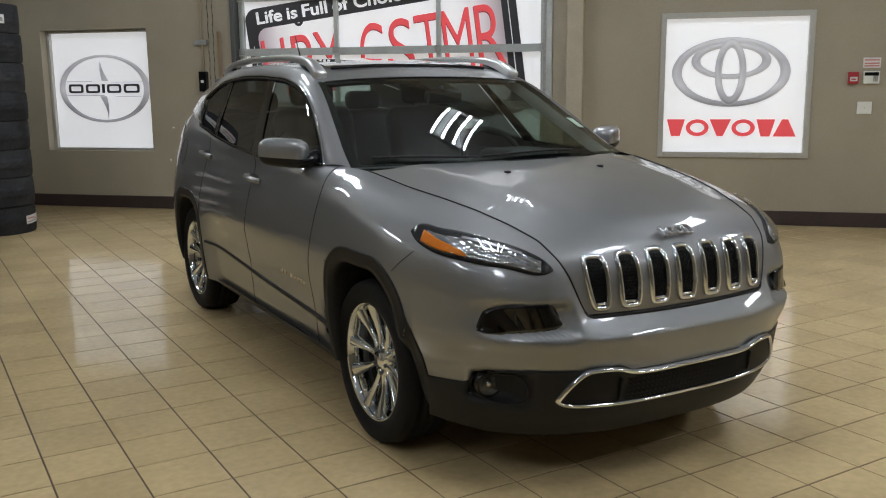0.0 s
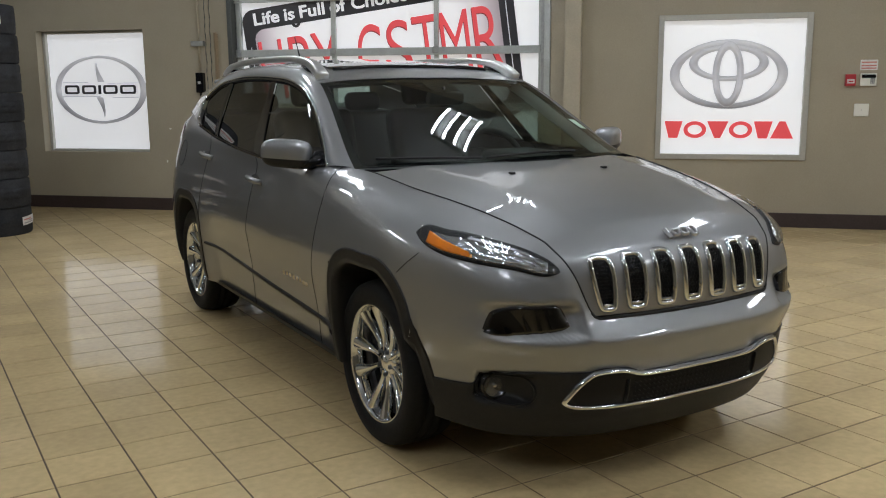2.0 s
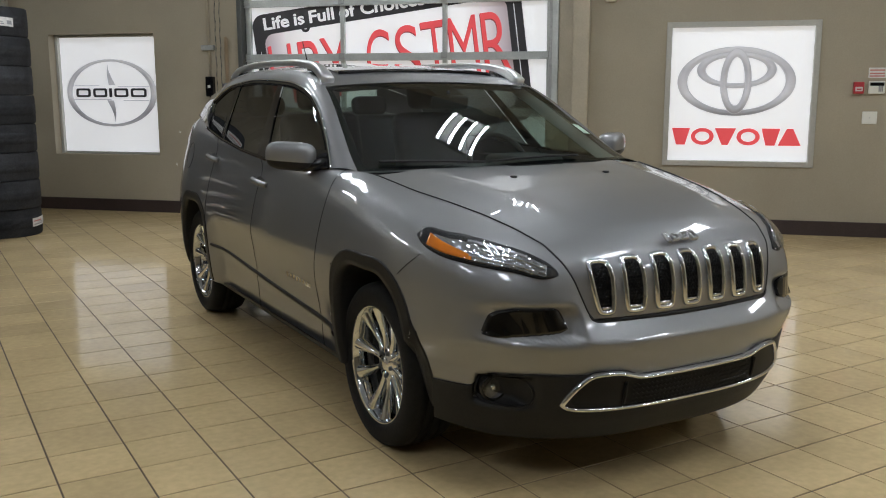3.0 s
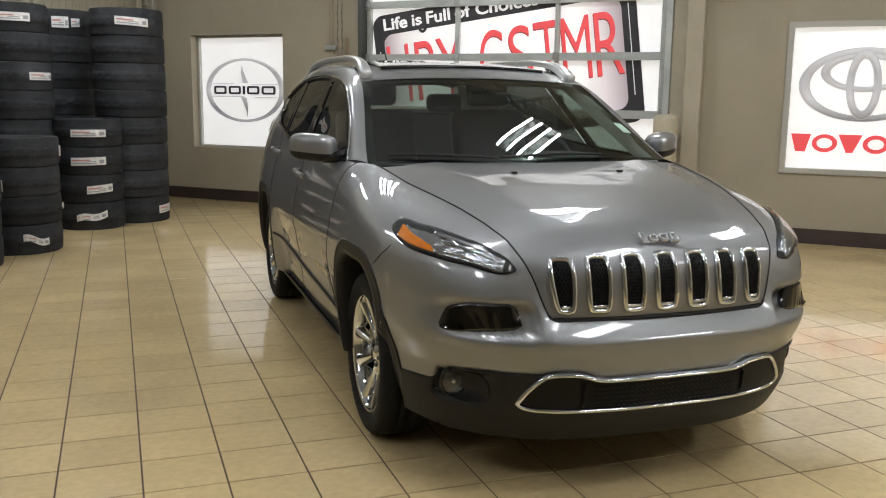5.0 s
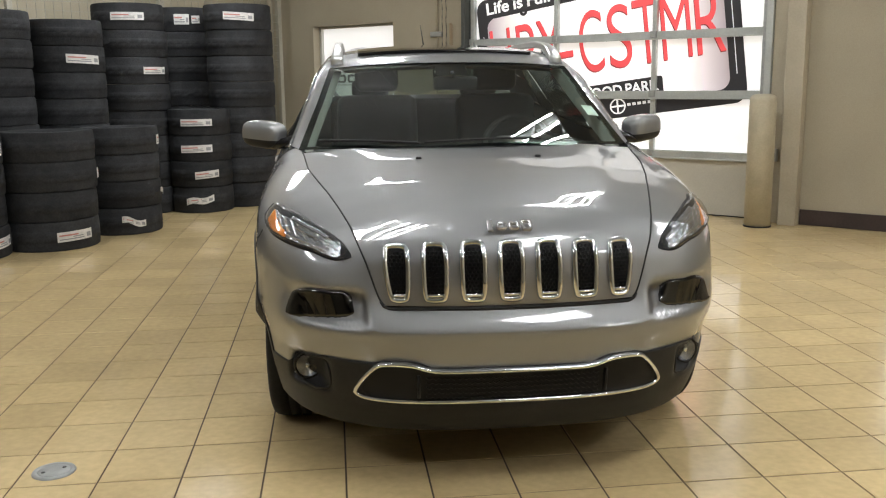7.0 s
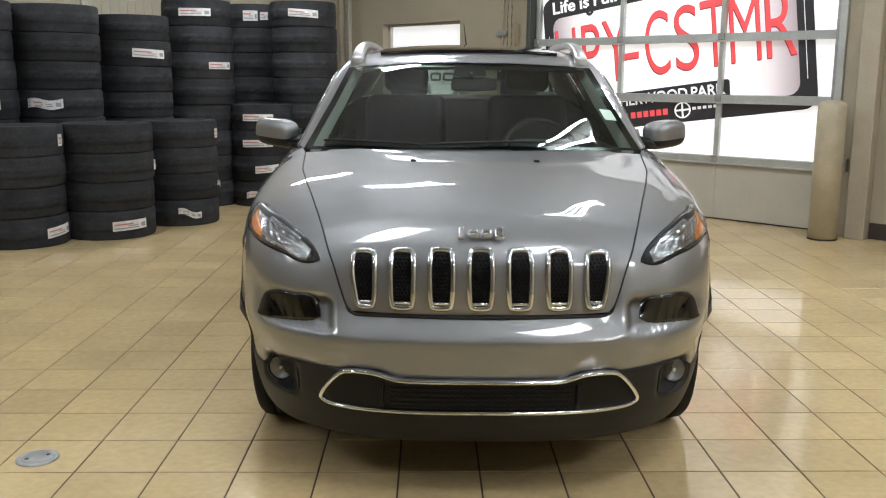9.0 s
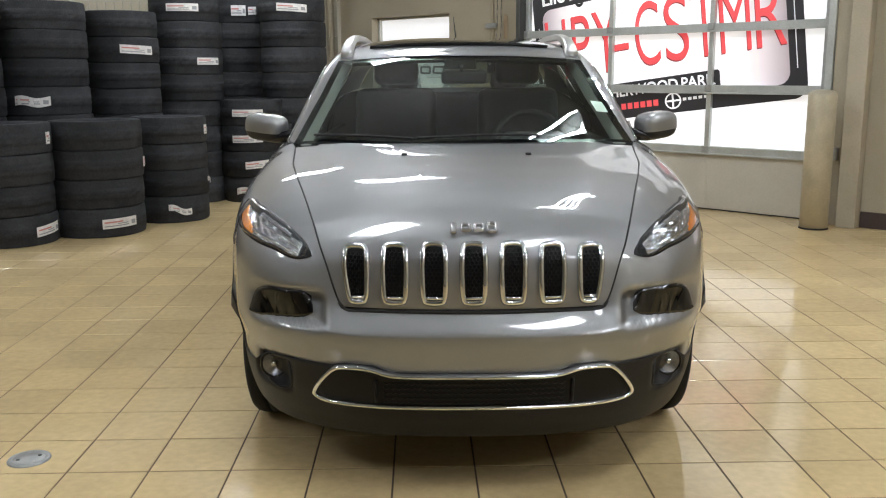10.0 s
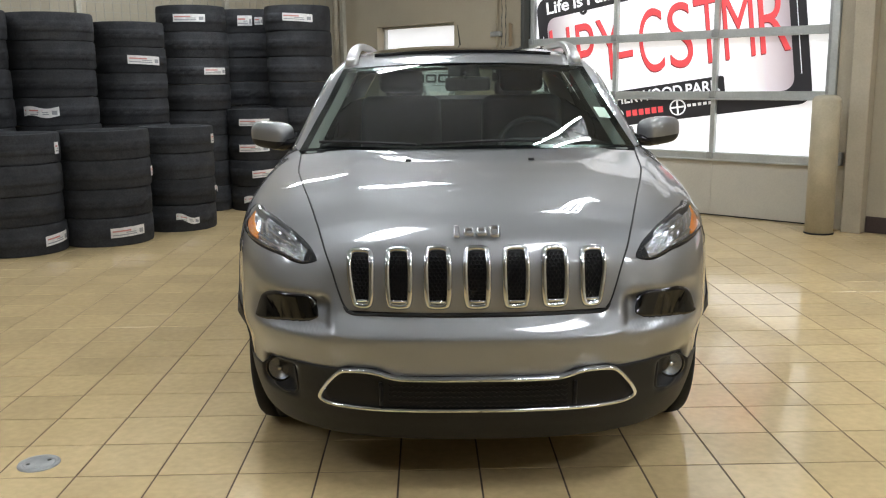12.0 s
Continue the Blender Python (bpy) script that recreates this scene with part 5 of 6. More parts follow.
for side in (-1, 1):
    d, q = side_curves(side)
    out = Vector((side * 0.75, -0.15, 0.55)).normalized()
    part("side_frame", sheet(loft(d, q, 70, 9, 0.013, out)), car_paint, car, "painted pillar and roof side")
    # windows
    dense = curve(d, 200)
    top_at = lambda y: min(dense, key=lambda p: abs(p.y - y))
    for nm, b0, b1, t0, t1, mt, lb in (("front_side_window", 0.62, 1.33, 0.615, 1.64, side_glass, "clear side glass"), ("rear_side_window", 1.47, 2.20, 1.72, 2.40, dark_glass, "dark tinted side glass"), ("quarter_window", 2.25, 2.66, 2.46, 2.72, dark_glass, "dark tinted quarter glass")):
        rows = []
        for k in range(25):
            t = k / 24
            lo, hi = belt(b0 + (b1 - b0) * t, side), top_at(t0 + (t1 - t0) * t)
            rows.append([lo.lerp(hi, j / 8) + Vector((side * (0.005 * 4 * (j / 8) * (1 - j / 8) - 0.006), 0, 0)) for j in range(9)])
        gl = part(nm, sheet(rows), mt, car, lb)
        gl.visible_shadow = False
    for b0, b1, t0, t1 in ((1.325, 1.475, 1.635, 1.725), (2.19, 2.26, 2.39, 2.47)):
        rows = []
        for k in range(9):
            t = k / 8
            lo0, lo1 = belt(b0, side), belt(b1, side)
            hi0, hi1 = top_at(t0), top_at(t1)
            sw = Vector((side * 0.006 * 4 * t * (1 - t), 0, 0))
            rows.append([lo0.lerp(hi0, t) + sw, lo0.lerp(hi0, t).lerp(lo1.lerp(hi1, t), 0.5) + sw + Vector((side * 0.002, 0, 0)), lo1.lerp(hi1, t) + sw])
        part("door_pillar", sheet(rows), car_black, car, "gloss black pillar")
    # rear quarter behind the glass
    rear = [Vector((side * 0.815, 2.60, 1.21)), Vector((side * 0.79, 2.70, 1.27)), Vector((side * 0.730, 2.745, 1.375))]
    back = [Vector((side * 0.70, 3.25, 1.28)), Vector((side * 0.66, 3.22, 1.36)), Vector((side * 0.57, 3.05, 1.475))]
    part("rear_pillar", sheet(loft(rear, back, 14, 8, 0.015, (side, 0, 0.2))), car_paint, car)
    lowq = [belt(y, side) for y in (2.55, 2.7, 2.85, 3.0)]
    part("rear_pillar", sheet(loft(lowq, [Vector((side * 0.815, 2.60, 1.21)), Vector((side * 0.79, 2.8, 1.24)), Vector((side * 0.74, 3.05, 1.27)), Vector((side * 0.70, 3.25, 1.28))], 14, 5, 0.01, (side, 0, 0.2))), car_paint, car)
    # black door frame inside the bright trim
    top_line, mid = curve(d, 90), Vector((side * 0.76, 1.65, 1.27))
    rows = []
    for k, p in enumerate(top_line):
        t = (top_line[min(k + 1, 89)] - top_line[max(k - 1, 0)]).normalized()
        inn = t.cross(Vector((side * 0.9, 0, 0.43))).normalized()
        if inn.dot(mid - p) < 0:
            inn = -inn
        lift = Vector((side * 0.005, 0, 0.002))
        rows.append([p + lift, p + inn * 0.014 + lift, p + inn * 0.026 + lift, p + inn * 0.030 - lift])
    part("door_frame", sheet(rows), car_black, car, "black window frame")
    # bright trim round the windows
    trim = [p + Vector((side * 0.006, 0, 0.0)) for p in curve(d + [Vector((side * 0.80, 2.70, 1.235))], 90)]
    part("window_trim", rod(trim, 0.0055, 6), chrome, car, "thin chrome window trim")
    trim = [belt(0.62 + (2.64 - 0.62) * k / 40, side) + Vector((side * 0.008, 0, 0.004)) for k in range(41)]
    part("window_seal", rod(trim, 0.009, 6), car_black, car, "black window seal")
    # roof rail
    rail = curve([Vector((side * 0.582, 1.165, 1.484)), Vector((side * 0.580, 1.215, 1.512)), Vector((side * 0.577, 1.28, 1.540)), Vector((side * 0.574, 1.36, 1.562)), Vector((side * 0.572, 1.50, 1.581)), Vector((side * 0.570, 1.9, 1.594)), Vector((side * 0.570, 2.3, 1.593)), Vector((side * 0.565, 2.58, 1.580)), Vector((side * 0.56, 2.72, 1.562)), Vector((side * 0.555, 2.84, 1.515))], 60)
    rows = []
    for k, p in enumerate(rail):
        t = (rail[min(k + 1, 59)] - rail[max(k - 1, 0)]).normalized()
        acr = t.cross(Vector((0, 0, 1))).normalized()
        up = acr.cross(t)
        w, h = 0.022 + 0.009 * ease(0.16, 0.0, k / 59) + 0.010 * ease(0.88, 1.0, k / 59), 0.0185 + 0.010 * ease(0.20, 0.04, k / 59) + 0.010 * ease(0.86, 0.98, k / 59)
        rows.append([p + acr * w * math.copysign(abs(math.cos(a)) ** 0.5, math.cos(a)) + up * h * math.copysign(abs(math.sin(a)) ** 0.5, math.sin(a)) for a in [2 * math.pi * (j + 0.5) / 16 for j in range(17)]])
    rows = [[rail[0]] * 17] + rows + [[rail[-1]] * 17]
    rr = part("roof_rail", sheet(rows), satin_silver, car, "satin silver roof rail")
    part("rail_foot", rod([Vector((side * 0.576, 1.30, 1.505)), Vector((side * 0.574, 1.38, 1.535)), Vector((side * 0.572, 1.46, 1.55))], [0.022, 0.024, 0.012], 8, flat=0.6), car_black, rr, "black rail foot")
    part("rail_foot", rod([Vector((side * 0.558, 2.66, 1.55)), Vector((side * 0.556, 2.78, 1.535)), Vector((side * 0.555, 2.88, 1.51))], [0.012, 0.028, 0.030], 8, flat=0.6), car_black, rr, "black rail foot")
    # door handles
    for y, z in ((1.335, 0.968), (2.26, 1.035)):
        base = onto((side * 0.9, y, z), (-side, 0, 0), 0.0)
        cup = part("handle_cup", move(lathe([(0.0, -0.002), (0.045, 0.001), (0.05, 0.003)], 24), Matrix.Translation(base) @ pose(0, 0, 0, 0, 90 * side, 0) @ Matrix.Diagonal((0.6, 1.4, 1, 1))), car_paint, car)
        pts = [onto((side * 0.9, y + s, z + 0.008 * s / 0.1), (-side, 0, 0), h) for s, h in ((-0.095, 0.002), (-0.08, 0.016), (-0.04, 0.026), (0.04, 0.026), (0.08, 0.018), (0.095, 0.002))]
        part("door_handle", rod(curve(pts, 20), 0.017, 8, flat=0.9), car_paint, car, "painted door handle")

    # mirror
    def blob(c, r, p, cut=None, keep=None):
        bm = bmesh.new()
        n, m = 40, 24
        rows = []
        for i in range(m + 1):
            t = -math.pi / 2 + math.pi * i / m
            row = []
            for k in range(n + 1):
                a = 2 * math.pi * k / n
                sg = lambda v, e: math.copysign(abs(v) ** e, v)
                row.append(Vector((c[0] + r[0] * sg(math.cos(t), p) * sg(math.cos(a), p), c[1] + r[1] * sg(math.cos(t), p) * sg(math.sin(a), p), c[2] + r[2] * sg(math.sin(t), p))))
            rows.append(row)
        sheet(rows, into=bm)
        bmesh.ops.remove_doubles(bm, verts=bm.verts, dist=1e-5)
        if keep is not None:
            geom = bm.verts[:] + bm.edges[:] + bm.faces[:]
            bmesh.ops.bisect_plane(bm, geom=geom, plane_co=keep[0], plane_no=keep[1], clear_outer=True)
        return bm

    mc = (side * 0.936, 0.765, 1.143)
    tilt = Matrix.Translation(mc) @ pose(0, 0, 0, 0, -4 * side, 38 * side) @ Matrix.Translation(Vector(mc) * -1)
    mir = part("door_mirror", move(blob(mc, (0.114, 0.068, 0.064), 0.62, keep=((0, 0, 1.119), (0, 0, -1))), tilt), car_paint, car, "painted mirror cap")
    part("mirror_base", move(blob((mc[0], mc[1], mc[2] - 0.004), (0.111, 0.066, 0.064), 0.62, keep=((0, 0, 1.1185), (0, 0, 1))), tilt), car_cladding, mir, "black mirror underside")
    part("mirror_arm", rod([(side * 0.93, 0.73, 1.092), (side * 0.88, 0.705, 1.092), (side * 0.83, 0.69, 1.100), (side * 0.79, 0.69, 1.108)], [0.020, 0.024, 0.028, 0.032], 10), car_black, mir)
    part("mirror_face", move(box(mc[0] - 0.070, mc[0] + 0.070, 0.812, 0.818, 1.100, 1.188, 0.002, 1), tilt), mirror_glass, mir, "mirror glass", smooth=False)
    part("sail_panel", sheet([[Vector((side * 0.809, 0.62, 1.085)), Vector((side * 0.842, 0.77, 1.083))], [Vector((side * 0.786, 0.705, 1.165)), Vector((side * 0.810, 0.77, 1.165))]]), car_black, car)

# windshield, frit, roof
_, ql = side_curves(1)
WS = curve(ql[:6], 40)


def screen_row(t, n=24, off=0.0):
    e = WS[min(int(t * 39), 38)].lerp(WS[min(int(t * 39), 38) + 1], t * 39 - min(int(t * 39), 38))
    yc, zc = 0.225 + 0.88 * t, 1.104 + (1.478 - 1.104) * t + 0.022 * 4 * t * (1 - t)
    return [Vector((e.x * f, yc + (e.y - yc) * abs(f) ** 2.3, zc + (e.z - zc) * abs(f) ** 2.3 + off)) for f in [k / n for k in range(-n, n + 1)]]


ws = part("windshield", sheet([screen_row(k / 30) for k in range(31)]), wind_glass, car, "clear green-tinted windshield")
ws.visible_shadow = False
rows = [screen_row(k / 30, 44, -0.003) for k in range(31)]
for nm, sel in (("frit", [[r[j] for j in (0, 1, 2)] for r in rows]), ("frit", [[r[j] for j in (-3, -2, -1)] for r in rows])):
    part(nm, sheet(sel), car_black, ws, "black glass border")
part("frit", sheet([screen_row(1 - 0.045 * (1 - k), 24, -0.003) for k in (0, 1)]), car_black, ws, "black glass border")
part("frit", sheet([screen_row(0.03 * k, 24, -0.003) for k in (0, 1)]), car_black, ws, "black glass border")
part("mirror_mount", sheet([[screen_row(t, 24, -0.004)[j] for j in (21, 24, 27)] for t in (0.80, 0.9, 0.99)]), car_black, ws, "black patch behind the mirror")
sp = [screen_row(t, 24, 0.0015) for t in (0.32, 0.38, 0.44)]
part("windshield_sticker", sheet([[r[j] for j in (45, 46, 47)] for r in sp]), label_green, ws, "pale green service sticker")

ROOF_C = [(1.10, 1.478), (1.25, 1.53), (1.45, 1.568), (1.9, 1.598), (2.4, 1.602), (2.9, 1.575), (3.15, 1.53)]
RE = curve(ql[5:], 60)


def roof_row(t, n=20, off=0.0, x_max=None):
    e = RE[min(int(t * 59), 58)].lerp(RE[min(int(t * 59), 58) + 1], t * 59 - min(int(t * 59), 58))
    yc = 1.105 + (3.14 - 1.105) * t
    zc = smooth_table(ROOF_C, yc, 0.05)
    row = []
    for k in range(-n, n + 1):
        f = k / n * (x_max / e.x if x_max else 1)
        g = abs(f) ** 2.4
        row.append(Vector((e.x * f, yc + (e.y - yc) * g, zc + (e.z - zc) * g + off)))
    return row


part("roof", sheet([roof_row(k / 50) for k in range(51)]), car_paint, car, "painted roof")
part("glass_roof", sheet([roof_row(0.10 + 0.66 * k / 40, 20, 0.005, 0.47) for k in range(41)]), roof_glass, car, "black glass sunroof")
part("sunroof_lip", rod([p + Vector((0, 0, 0.008)) for p in roof_row(0.095, 20, 0.0, 0.47)], 0.010, 6), car_black, car, "black wind deflector")
rb = roof_row(1.0)
tb = [Vector((0.70 * f, 3.58 - 0.33 * abs(f) ** 2.4, 1.28)) for f in [k / 20 for k in range(-20, 21)]]
rw = part("rear_window", sheet([[a.lerp(b, j / 8) for j in range(9)] for a, b in zip(rb, tb)]), rear_glass, car, "dark tinted rear window")
rw.visible_shadow = False
part("spoiler", rod(curve([p + Vector((0, 0.02, 0.0)) for p in rb[::5]], 40), 0.03, 8, flat=0.5), car_paint, car, "painted roof spoiler")
part("antenna", rod([(0.03, 3.0, 1.57), (0.02, 3.01, 1.62), (0.0, 3.06, 1.79)], [0.016, 0.006, 0.0025], 6), car_seam, car, "black whip antenna")

# cowl and wipers
part("cowl", sheet([[Vector((0.73 * f, 0.13 + 0.16 * abs(f) ** 2 + 0.14 * j, 1.078 - 0.012 * abs(f) ** 2 + 0.010 * j)) for j in (0, 1)] for f in [k / 20 for k in range(-20, 21)]]), car_black, car, "black cowl panel")


def wiper(pts, name="wiper"):
    w = part(name, rod(curve(pts, 24), 0.0075, 6, flat=0.8), car_seam, car, "black wiper")
    return w


def on_screen(x, t, off=0.014):
    r = screen_row(t, 48)
    e = r[-1].x
    k = min(max((x / e + 1) * 48, 0), 96)
    i = min(int(k), 95)
    return r[i].lerp(r[i + 1], k - i) + Vector((0, -off * 0.4, off))


wiper([on_screen(-0.66, 0.055), on_screen(-0.50, 0.040), on_screen(-0.34, 0.022), on_screen(-0.22, 0.006)])
wiper([on_screen(-0.20, 0.010), on_screen(0.0, 0.026), on_screen(0.16, 0.034), on_screen(0.32, 0.030)])

# ---- cabin ----
part("cabin_floor", box(-0.80, 0.80, 0.35, 3.3, 0.40, 0.44), cabin_black, car, "dark cabin floor", smooth=False)
for side in (-1, 1):
    part("door_lining", box(side * 0.77, side * 0.80, 0.80, 2.9, 0.42, 1.04, 0.01, 1), cabin_black, car, "black door lining", smooth=False)
    d, q = side_curves(side)
    ins = [p + Vector((-side * 0.024, 0.012, -0.014)) for p in q[:6]]
    ins2 = [p + Vector((-side * 0.058, 0.125, -0.020)) for p in q[:6]]
    part("pillar_lining", sheet(loft(ins, ins2, 30, 4, 0.006, (-side, 0, 0))), cabin_pale, car, "pale grey pillar lining")
part("headliner", sheet([[p + Vector((0, 0.02, -0.035)) for p in roof_row(k / 20, 12, 0.0, 0.55)] for k in range(21)]), cabin_black, car, "dark headliner")
part("bulkhead", box(-0.78, 0.78, 0.36, 0.40, 0.42, 1.05), cabin_black, car, "black bulkhead", smooth=False)
dash = part("dashboard", box(-0.74, 0.74, 0.38, 0.92, 0.72, 1.055, 0.07, 4), cabin_black, car, "black dashboard")
part("instrument_hood", box(0.20, 0.52, 0.62, 0.94, 1.02, 1.105, 0.04, 3), cabin_black, dash)
part("centre_screen", box(-0.12, 0.12, 0.90, 0.935, 0.86, 1.03, 0.01, 2), lens_black, dash, "glossy centre screen")
whl = part("steering_wheel", move(rod([(0.185 * math.cos(a), 0.185 * math.sin(a), 0) for a in [2 * math.pi * k / 40 for k in range(40)]], 0.016, 8, closed=True), Matrix.Translation((0.36, 1.02, 1.03)) @ pose(0, 0, 0, 62, 0, 0)), cabin_black, car, "black steering wheel")
part("wheel_hub", move(box(-0.075, 0.075, -0.06, 0.06, -0.03, 0.02, 0.02, 3), Matrix.Translation((0.36, 1.02, 1.03)) @ pose(0, 0, 0, 62, 0, 0)), cabin_black, whl)
for a in (0, 180, 270):
    part("spoke", move(box(0.06, 0.18, -0.014, 0.014, -0.012, 0.004, 0.005, 1), Matrix.Translation((0.36, 1.02, 1.03)) @ pose(0, 0, 0, 62, 0, 0) @ pose(0, 0, 0, 0, 0, a)), satin_silver, whl)
for x, y in ((-0.36, 1.45), (0.36, 1.45)):
    st = part("seat", move(box(-0.25, 0.25, -0.25, 0.28, -0.09, 0.09, 0.06, 4), Matrix.Translation((x, y, 0.68)) @ pose(0, 0, 0, 6, 0, 0)), cabin_black, car, "black seat")
    part("backrest", move(box(-0.24, 0.24, -0.075, 0.075, 0, 0.62, 0.06, 4), Matrix.Translation((x, y + 0.27, 0.70)) @ pose(0, 0, 0, -14, 0, 0)), cabin_black, st)
    part("headrest", move(box(-0.13, 0.13, -0.05, 0.05, 0.64, 0.82, 0.045, 4), Matrix.Translation((x, y + 0.27, 0.70)) @ pose(0, 0, 0, -12, 0, 0)), cabin_black, st)
bs = part("rear_bench", box(-0.66, 0.66, 2.1, 2.6, 0.58, 0.76, 0.06, 4), cabin_black, car, "black rear bench")
part("backrest", move(box(-0.66, 0.66, -0.08, 0.08, 0, 0.56, 0.06, 4), Matrix.Translation((0, 2.62, 0.72)) @ pose(0, 0, 0, -16, 0, 0)), cabin_black, bs)
for x in (-0.38, 0.38):
    part("headrest", move(box(-0.13, 0.13, -0.05, 0.05, 0.57, 0.70, 0.045, 4), Matrix.Translation((x, 2.62, 0.72)) @ pose(0, 0, 0, -14, 0, 0)), cabin_black, bs)
rv = part("inside_mirror", move(box(-0.115, 0.115, -0.02, 0.02, -0.035, 0.035, 0.018, 3), Matrix.Translation((0.02, 0.98, 1.375)) @ pose(0, 0, 0, 10, 0, 6)), cabin_black, car, "black inside mirror")
part("mirror_stalk", rod([(0.01, 0.96, 1.40), (0.0, 0.965, 1.435)], 0.01, 6), cabin_black, rv)


# ---- wheels ----
def wheel():
    w = part("wheel", lathe([(0.238, -0.092), (0.245, -0.104), (0.262, -0.112), (0.30, -0.116), (0.322, -0.108), (0.334, -0.095), (0.340, -0.07), (0.342, -0.045), (0.334, -0.044), (0.334, -0.036), (0.342, -0.035), (0.342, -0.004), (0.334, -0.003),
                              (0.334, 0.005), (0.342, 0.006), (0.342, 0.04), (0.334, 0.041), (0.334, 0.049), (0.342, 0.05), (0.339, 0.075), (0.332, 0.10), (0.30, 0.116), (0.25, 0.112), (0.225, 0.095)], 72, "x"), car_rubber, car, "black tyre on a polished wheel")
    rim = part("rim", lathe([(0.205, 0.06), (0.220, 0.02), (0.225, -0.055), (0.230, -0.080), (0.236, -0.096), (0.243, -0.104), (0.246, -0.098), (0.240, -0.085)], 64, "x"), chrome, w, "polished chrome rim")
    for k in range(10):
        a = 2 * math.pi * k / 10 + (0.03 if k % 2 else -0.03)
        tip = a + (0.02 if k % 2 else -0.02)
        rows = []
        for j in range(9):
            t = j / 8
            r = 0.045 + (0.232 - 0.045) * t
            ang = a + (tip - a) * t
            half = 0.0145 + 0.014 * t**2.2 - 0.003 * math.sin(math.pi * t)
            dep = -0.056 + 0.004 * math.sin(math.pi * min(t * 1.3, 1)) - 0.034 * t**1.8
            c, s = math.cos(ang), math.sin(ang)
            row = []
            for off, lift in ((-1, 0.034), (-0.93, 0.006), (-0.72, 0.0), (-0.12, -0.004), (0.12, -0.004), (0.72, 0.0), (0.93, 0.006), (1, 0.034)):
                row.append(Vector((dep + lift, r * c - off * half * s, r * s + off * half * c)))
            rows.append(row)
        part("spoke", sheet(rows), chrome, rim)
    # near-black disc added for the shade in the gaps between the spokes
    part("wheel_bowl", lathe([(0.0, -0.01), (0.16, -0.005), (0.205, 0.02)], 40, "x"), car_seam, w, "black disc standing for the shade behind the spokes")
    part("brake_disc", lathe([(0.0, -0.022), (0.145, -0.022), (0.148, -0.016), (0.148, -0.006)], 40, "x"), brake_steel, w, "grey brake disc")
    hub = part("hub_cap", lathe([(0.0, -0.072), (0.024, -0.070), (0.030, -0.064), (0.034, -0.060), (0.062, -0.058), (0.070, -0.05), (0.074, -0.03)], 32, "x"), chrome, rim, "chrome hub")
    for k in range(5):
        a = 2 * math.pi * (k + 0.5) / 5
        part("wheel_nut", move(lathe([(0.0, -0.014), (0.009, -0.012), (0.010, 0.0)], 8, "x"), Matrix.Translation((-0.056, 0.052 * math.cos(a), 0.052 * math.sin(a)))), dark_steel, rim)
    return w


first_wheel = wheel()


def copy_part(ob, m):
    """A copy of a part of the car with its own pieces, at the pose m in the car."""
    made = {}
    for o in (ob, *ob.children_recursive):
        made[o] = o.copy()
        scene.collection.objects.link(made[o])
        made[o].parent = made.get(o.parent, o.parent)
    made[ob].matrix_basis = m
    return made[ob]


RIGHT = pose(0, 0, 0, 0, 0, 180)
first_wheel.matrix_basis = Matrix.Translation((-0.757, 0.042, 0.324)) @ pose(0, 0, 0, 10, 0, 0)
copy_part(first_wheel, Matrix.Translation((-0.757, 2.725, 0.324)) @ pose(0, 0, 0, 40, 0, 0))
copy_part(first_wheel, Matrix.Translation((0.757, 0.042, 0.324)) @ RIGHT)
copy_part(first_wheel, Matrix.Translation((0.757, 2.725, 0.324)) @ RIGHT)

# round fuel lid on the rear quarter
lid = [onto((-0.9, 2.84 + 0.082 * math.cos(a), 1.02 + 0.082 * math.sin(a)), (1, 0, 0), 0.0) for a in [2 * math.pi * k / 40 for k in range(40)]]
part("fuel_lid_gap", rod(lid, 0.0025, 5, closed=True), car_seam, car, "round gap of the fuel lid")

# small bright script on the front doors, as bars
for side in (-1, 1):
    script = bmesh.new()
    for k in range(8):
        y, z = 0.985 - 0.042 * k, 0.547 - 0.001 * k
        p = onto((side * 0.9, y, z), (-side, 0, 0), 0.001)
        box(p.x - 0.003, p.x + 0.003, p.y - 0.014, p.y + 0.014, p.z - (0.010 if k % 3 else 0.014), p.z + 0.010, 0.002, 1, into=script)
    part("badge_bars", script, chrome, car, "chrome badge", smooth=False)


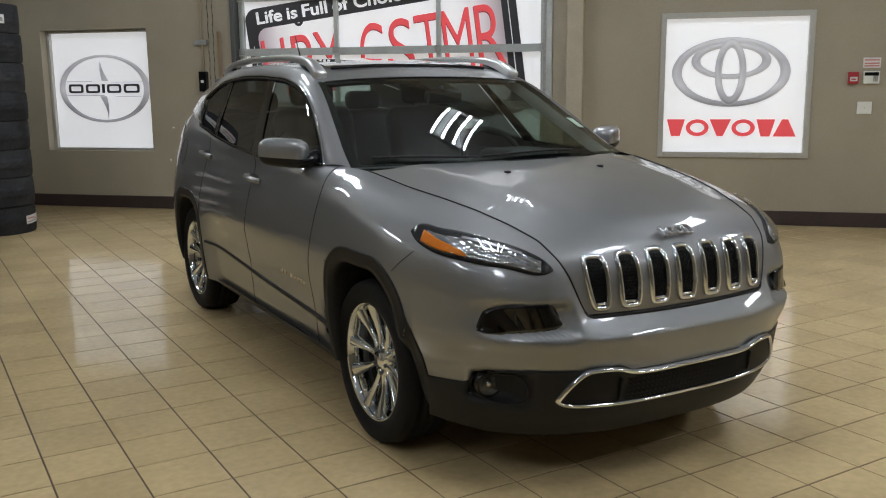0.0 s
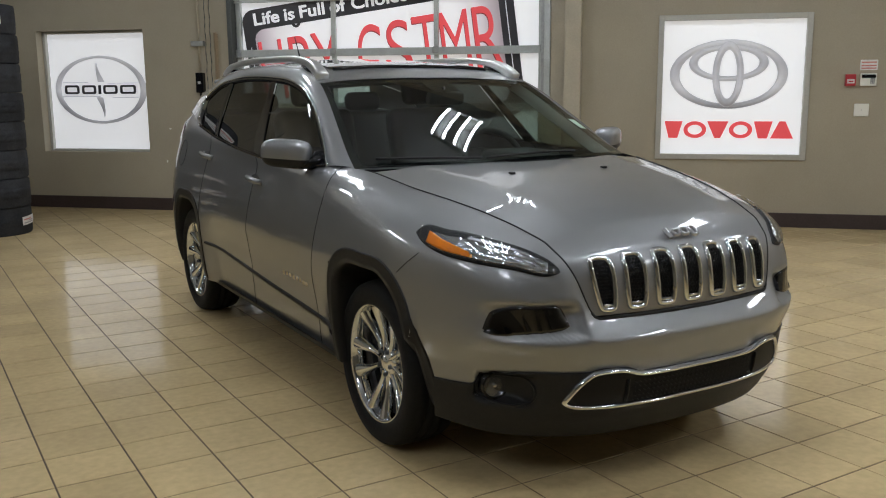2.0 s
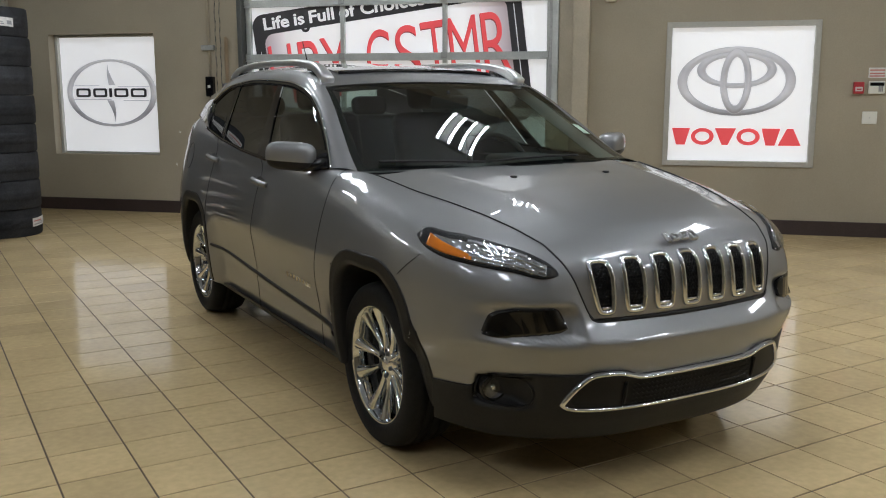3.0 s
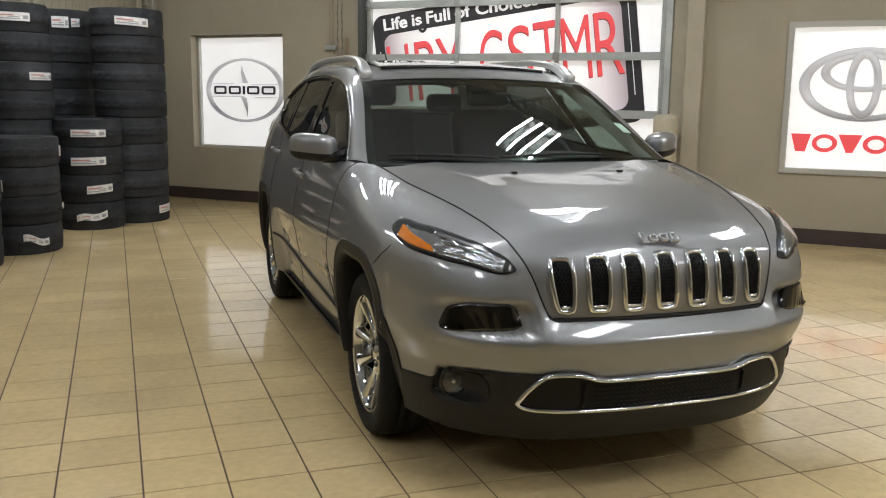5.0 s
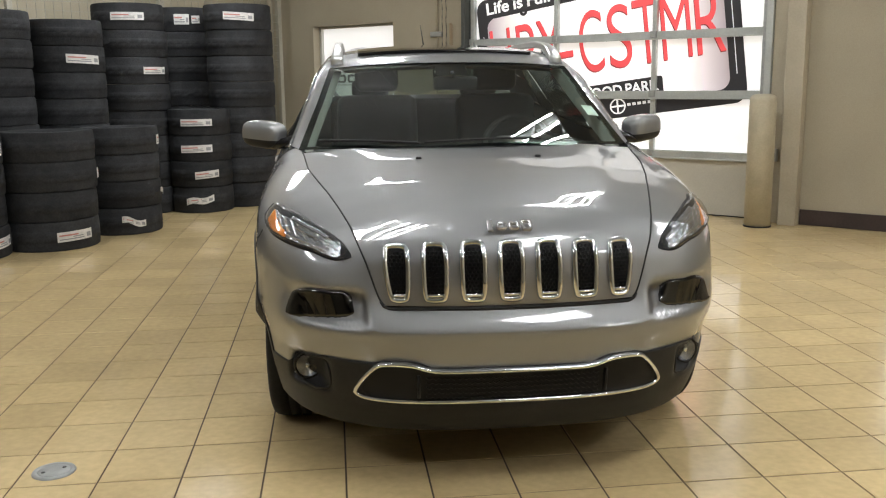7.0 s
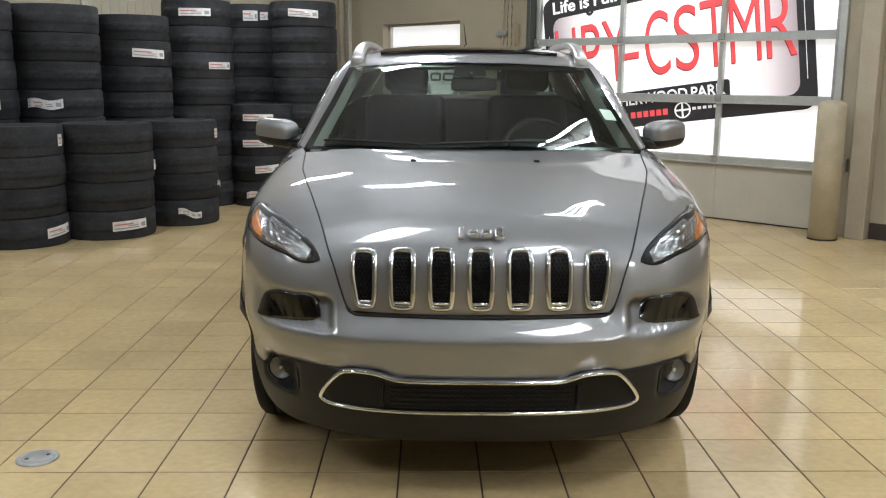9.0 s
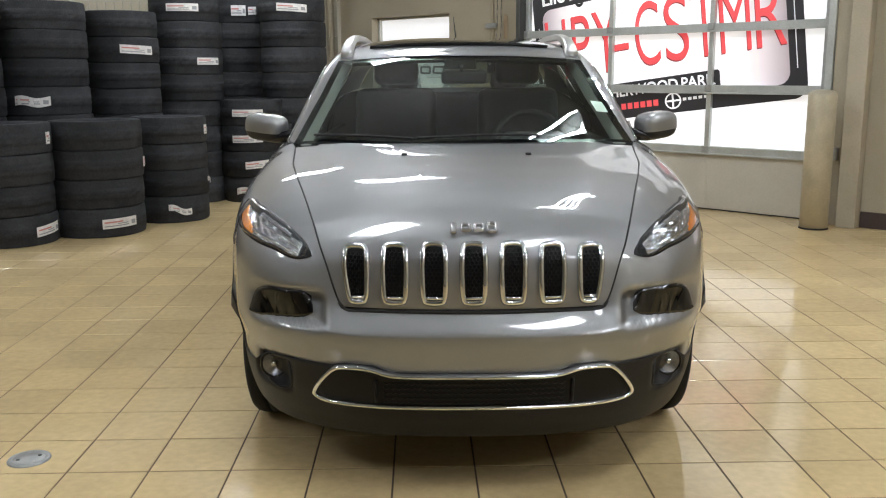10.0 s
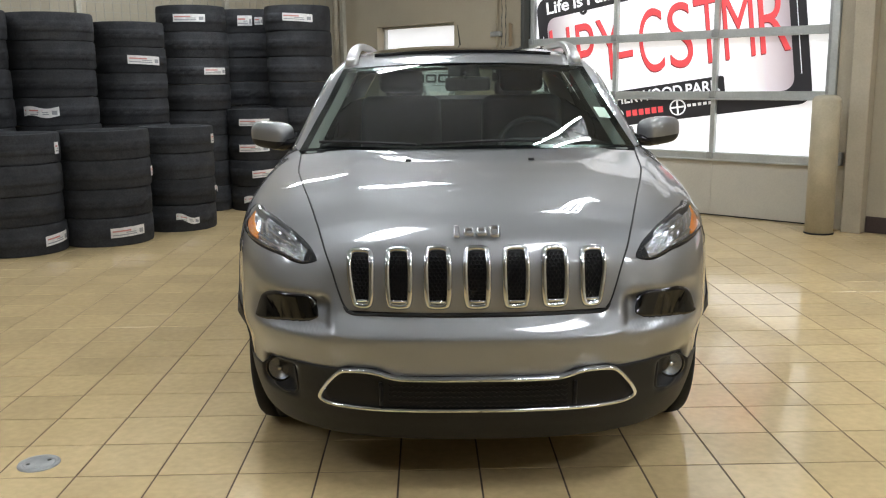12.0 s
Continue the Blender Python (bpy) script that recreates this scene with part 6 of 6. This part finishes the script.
# ---- tiled floor ----
def floor_tiles():
    base = link_mesh("floor", box(S0, S1, -DEPTH, 0.2, -0.05, -0.0025), grout_mat, smooth=False)
    base.matrix_basis = WALL
    tagged(base, "glossy beige ceramic tile floor with dark grout lines", "floor", kind="structure")
    px, py, ox, oy, turn = 0.2965, 0.2965, 0.0094, -0.022, 2.4
    grid = pose(0, 0, 0, 0, 0, turn)
    hx, hy, b = px / 2 - 0.0031, py / 2 - 0.0034, 0.0008
    tile = bmesh.new()
    top = [tile.verts.new((sx * (hx - b), sy * (hy - b), 0.0)) for sx, sy in ((-1, -1), (1, -1), (1, 1), (-1, 1))]
    low = [tile.verts.new((sx * hx, sy * hy, -0.0015)) for sx, sy in ((-1, -1), (1, -1), (1, 1), (-1, 1))]
    foot = [tile.verts.new((sx * hx, sy * hy, -0.006)) for sx, sy in ((-1, -1), (1, -1), (1, 1), (-1, 1))]
    tile.faces.new(top)
    for k in range(4):
        n = (k + 1) % 4
        tile.faces.new((low[k], low[n], top[n], top[k]))
        tile.faces.new((foot[k], foot[n], low[n], low[k]))
    me = bpy.data.meshes.new("tile")
    tile.to_mesh(me)
    tile.free()
    me.materials.append(tile_mat)
    coords = [v.co.copy() for v in me.vertices]
    polys = [tuple(p.vertices) for p in me.polygons]
    inv = WALL.inverted()
    spots = []
    for i in range(-44, 45):
        for j in range(-50, 50):
            p = grid @ Vector((i * px + ox + px / 2, j * py + oy + py / 2, 0))
            q = inv @ p
            if S0 - 0.1 < q.x < S1 + 0.1 and -DEPTH - 0.1 < q.y < 0.15:
                spots.append(((p - Vector((-0.6, -0.7, 0))).length, i, j, p))
    spots.sort(key=lambda s: s[0])
    back = base.matrix_basis.inverted()
    lay = random.Random(5)

    def laid(p):
        """A tile's place, with the slight tilt of hand-laid tiles."""
        return back @ Matrix.Translation(p) @ grid @ pose(0, 0, 0, lay.gauss(0, 0.07), lay.gauss(0, 0.07), 0)

    for _, i, j, p in spots[:300]:
        ob = new("tile", me)
        ob.parent = base
        ob.matrix_basis = laid(p)
    vs, fs = [], []
    for _, i, j, p in spots[300:]:
        m = laid(p)
        k = len(vs)
        vs += [m @ c for c in coords]
        fs += [tuple(v + k for v in q) for q in polys]
    rest = bpy.data.meshes.new("floor_tiles")
    rest.from_pydata(vs, [], fs)
    rest.materials.append(tile_far)
    ob = new("floor_tiles", rest)
    ob.parent = base
    tagged(ob, kind="stuff")


tile_far = tile_mat.copy()
tree = tile_far.node_tree
info = [n for n in tree.nodes if n.type == "OBJECT_INFO"][0]
geo = tree.nodes.new("ShaderNodeNewGeometry")
for l in list(info.outputs["Random"].links):
    tree.links.new(geo.outputs["Random Per Island"], l.to_socket)
tree.nodes.remove(info)
floor_tiles()
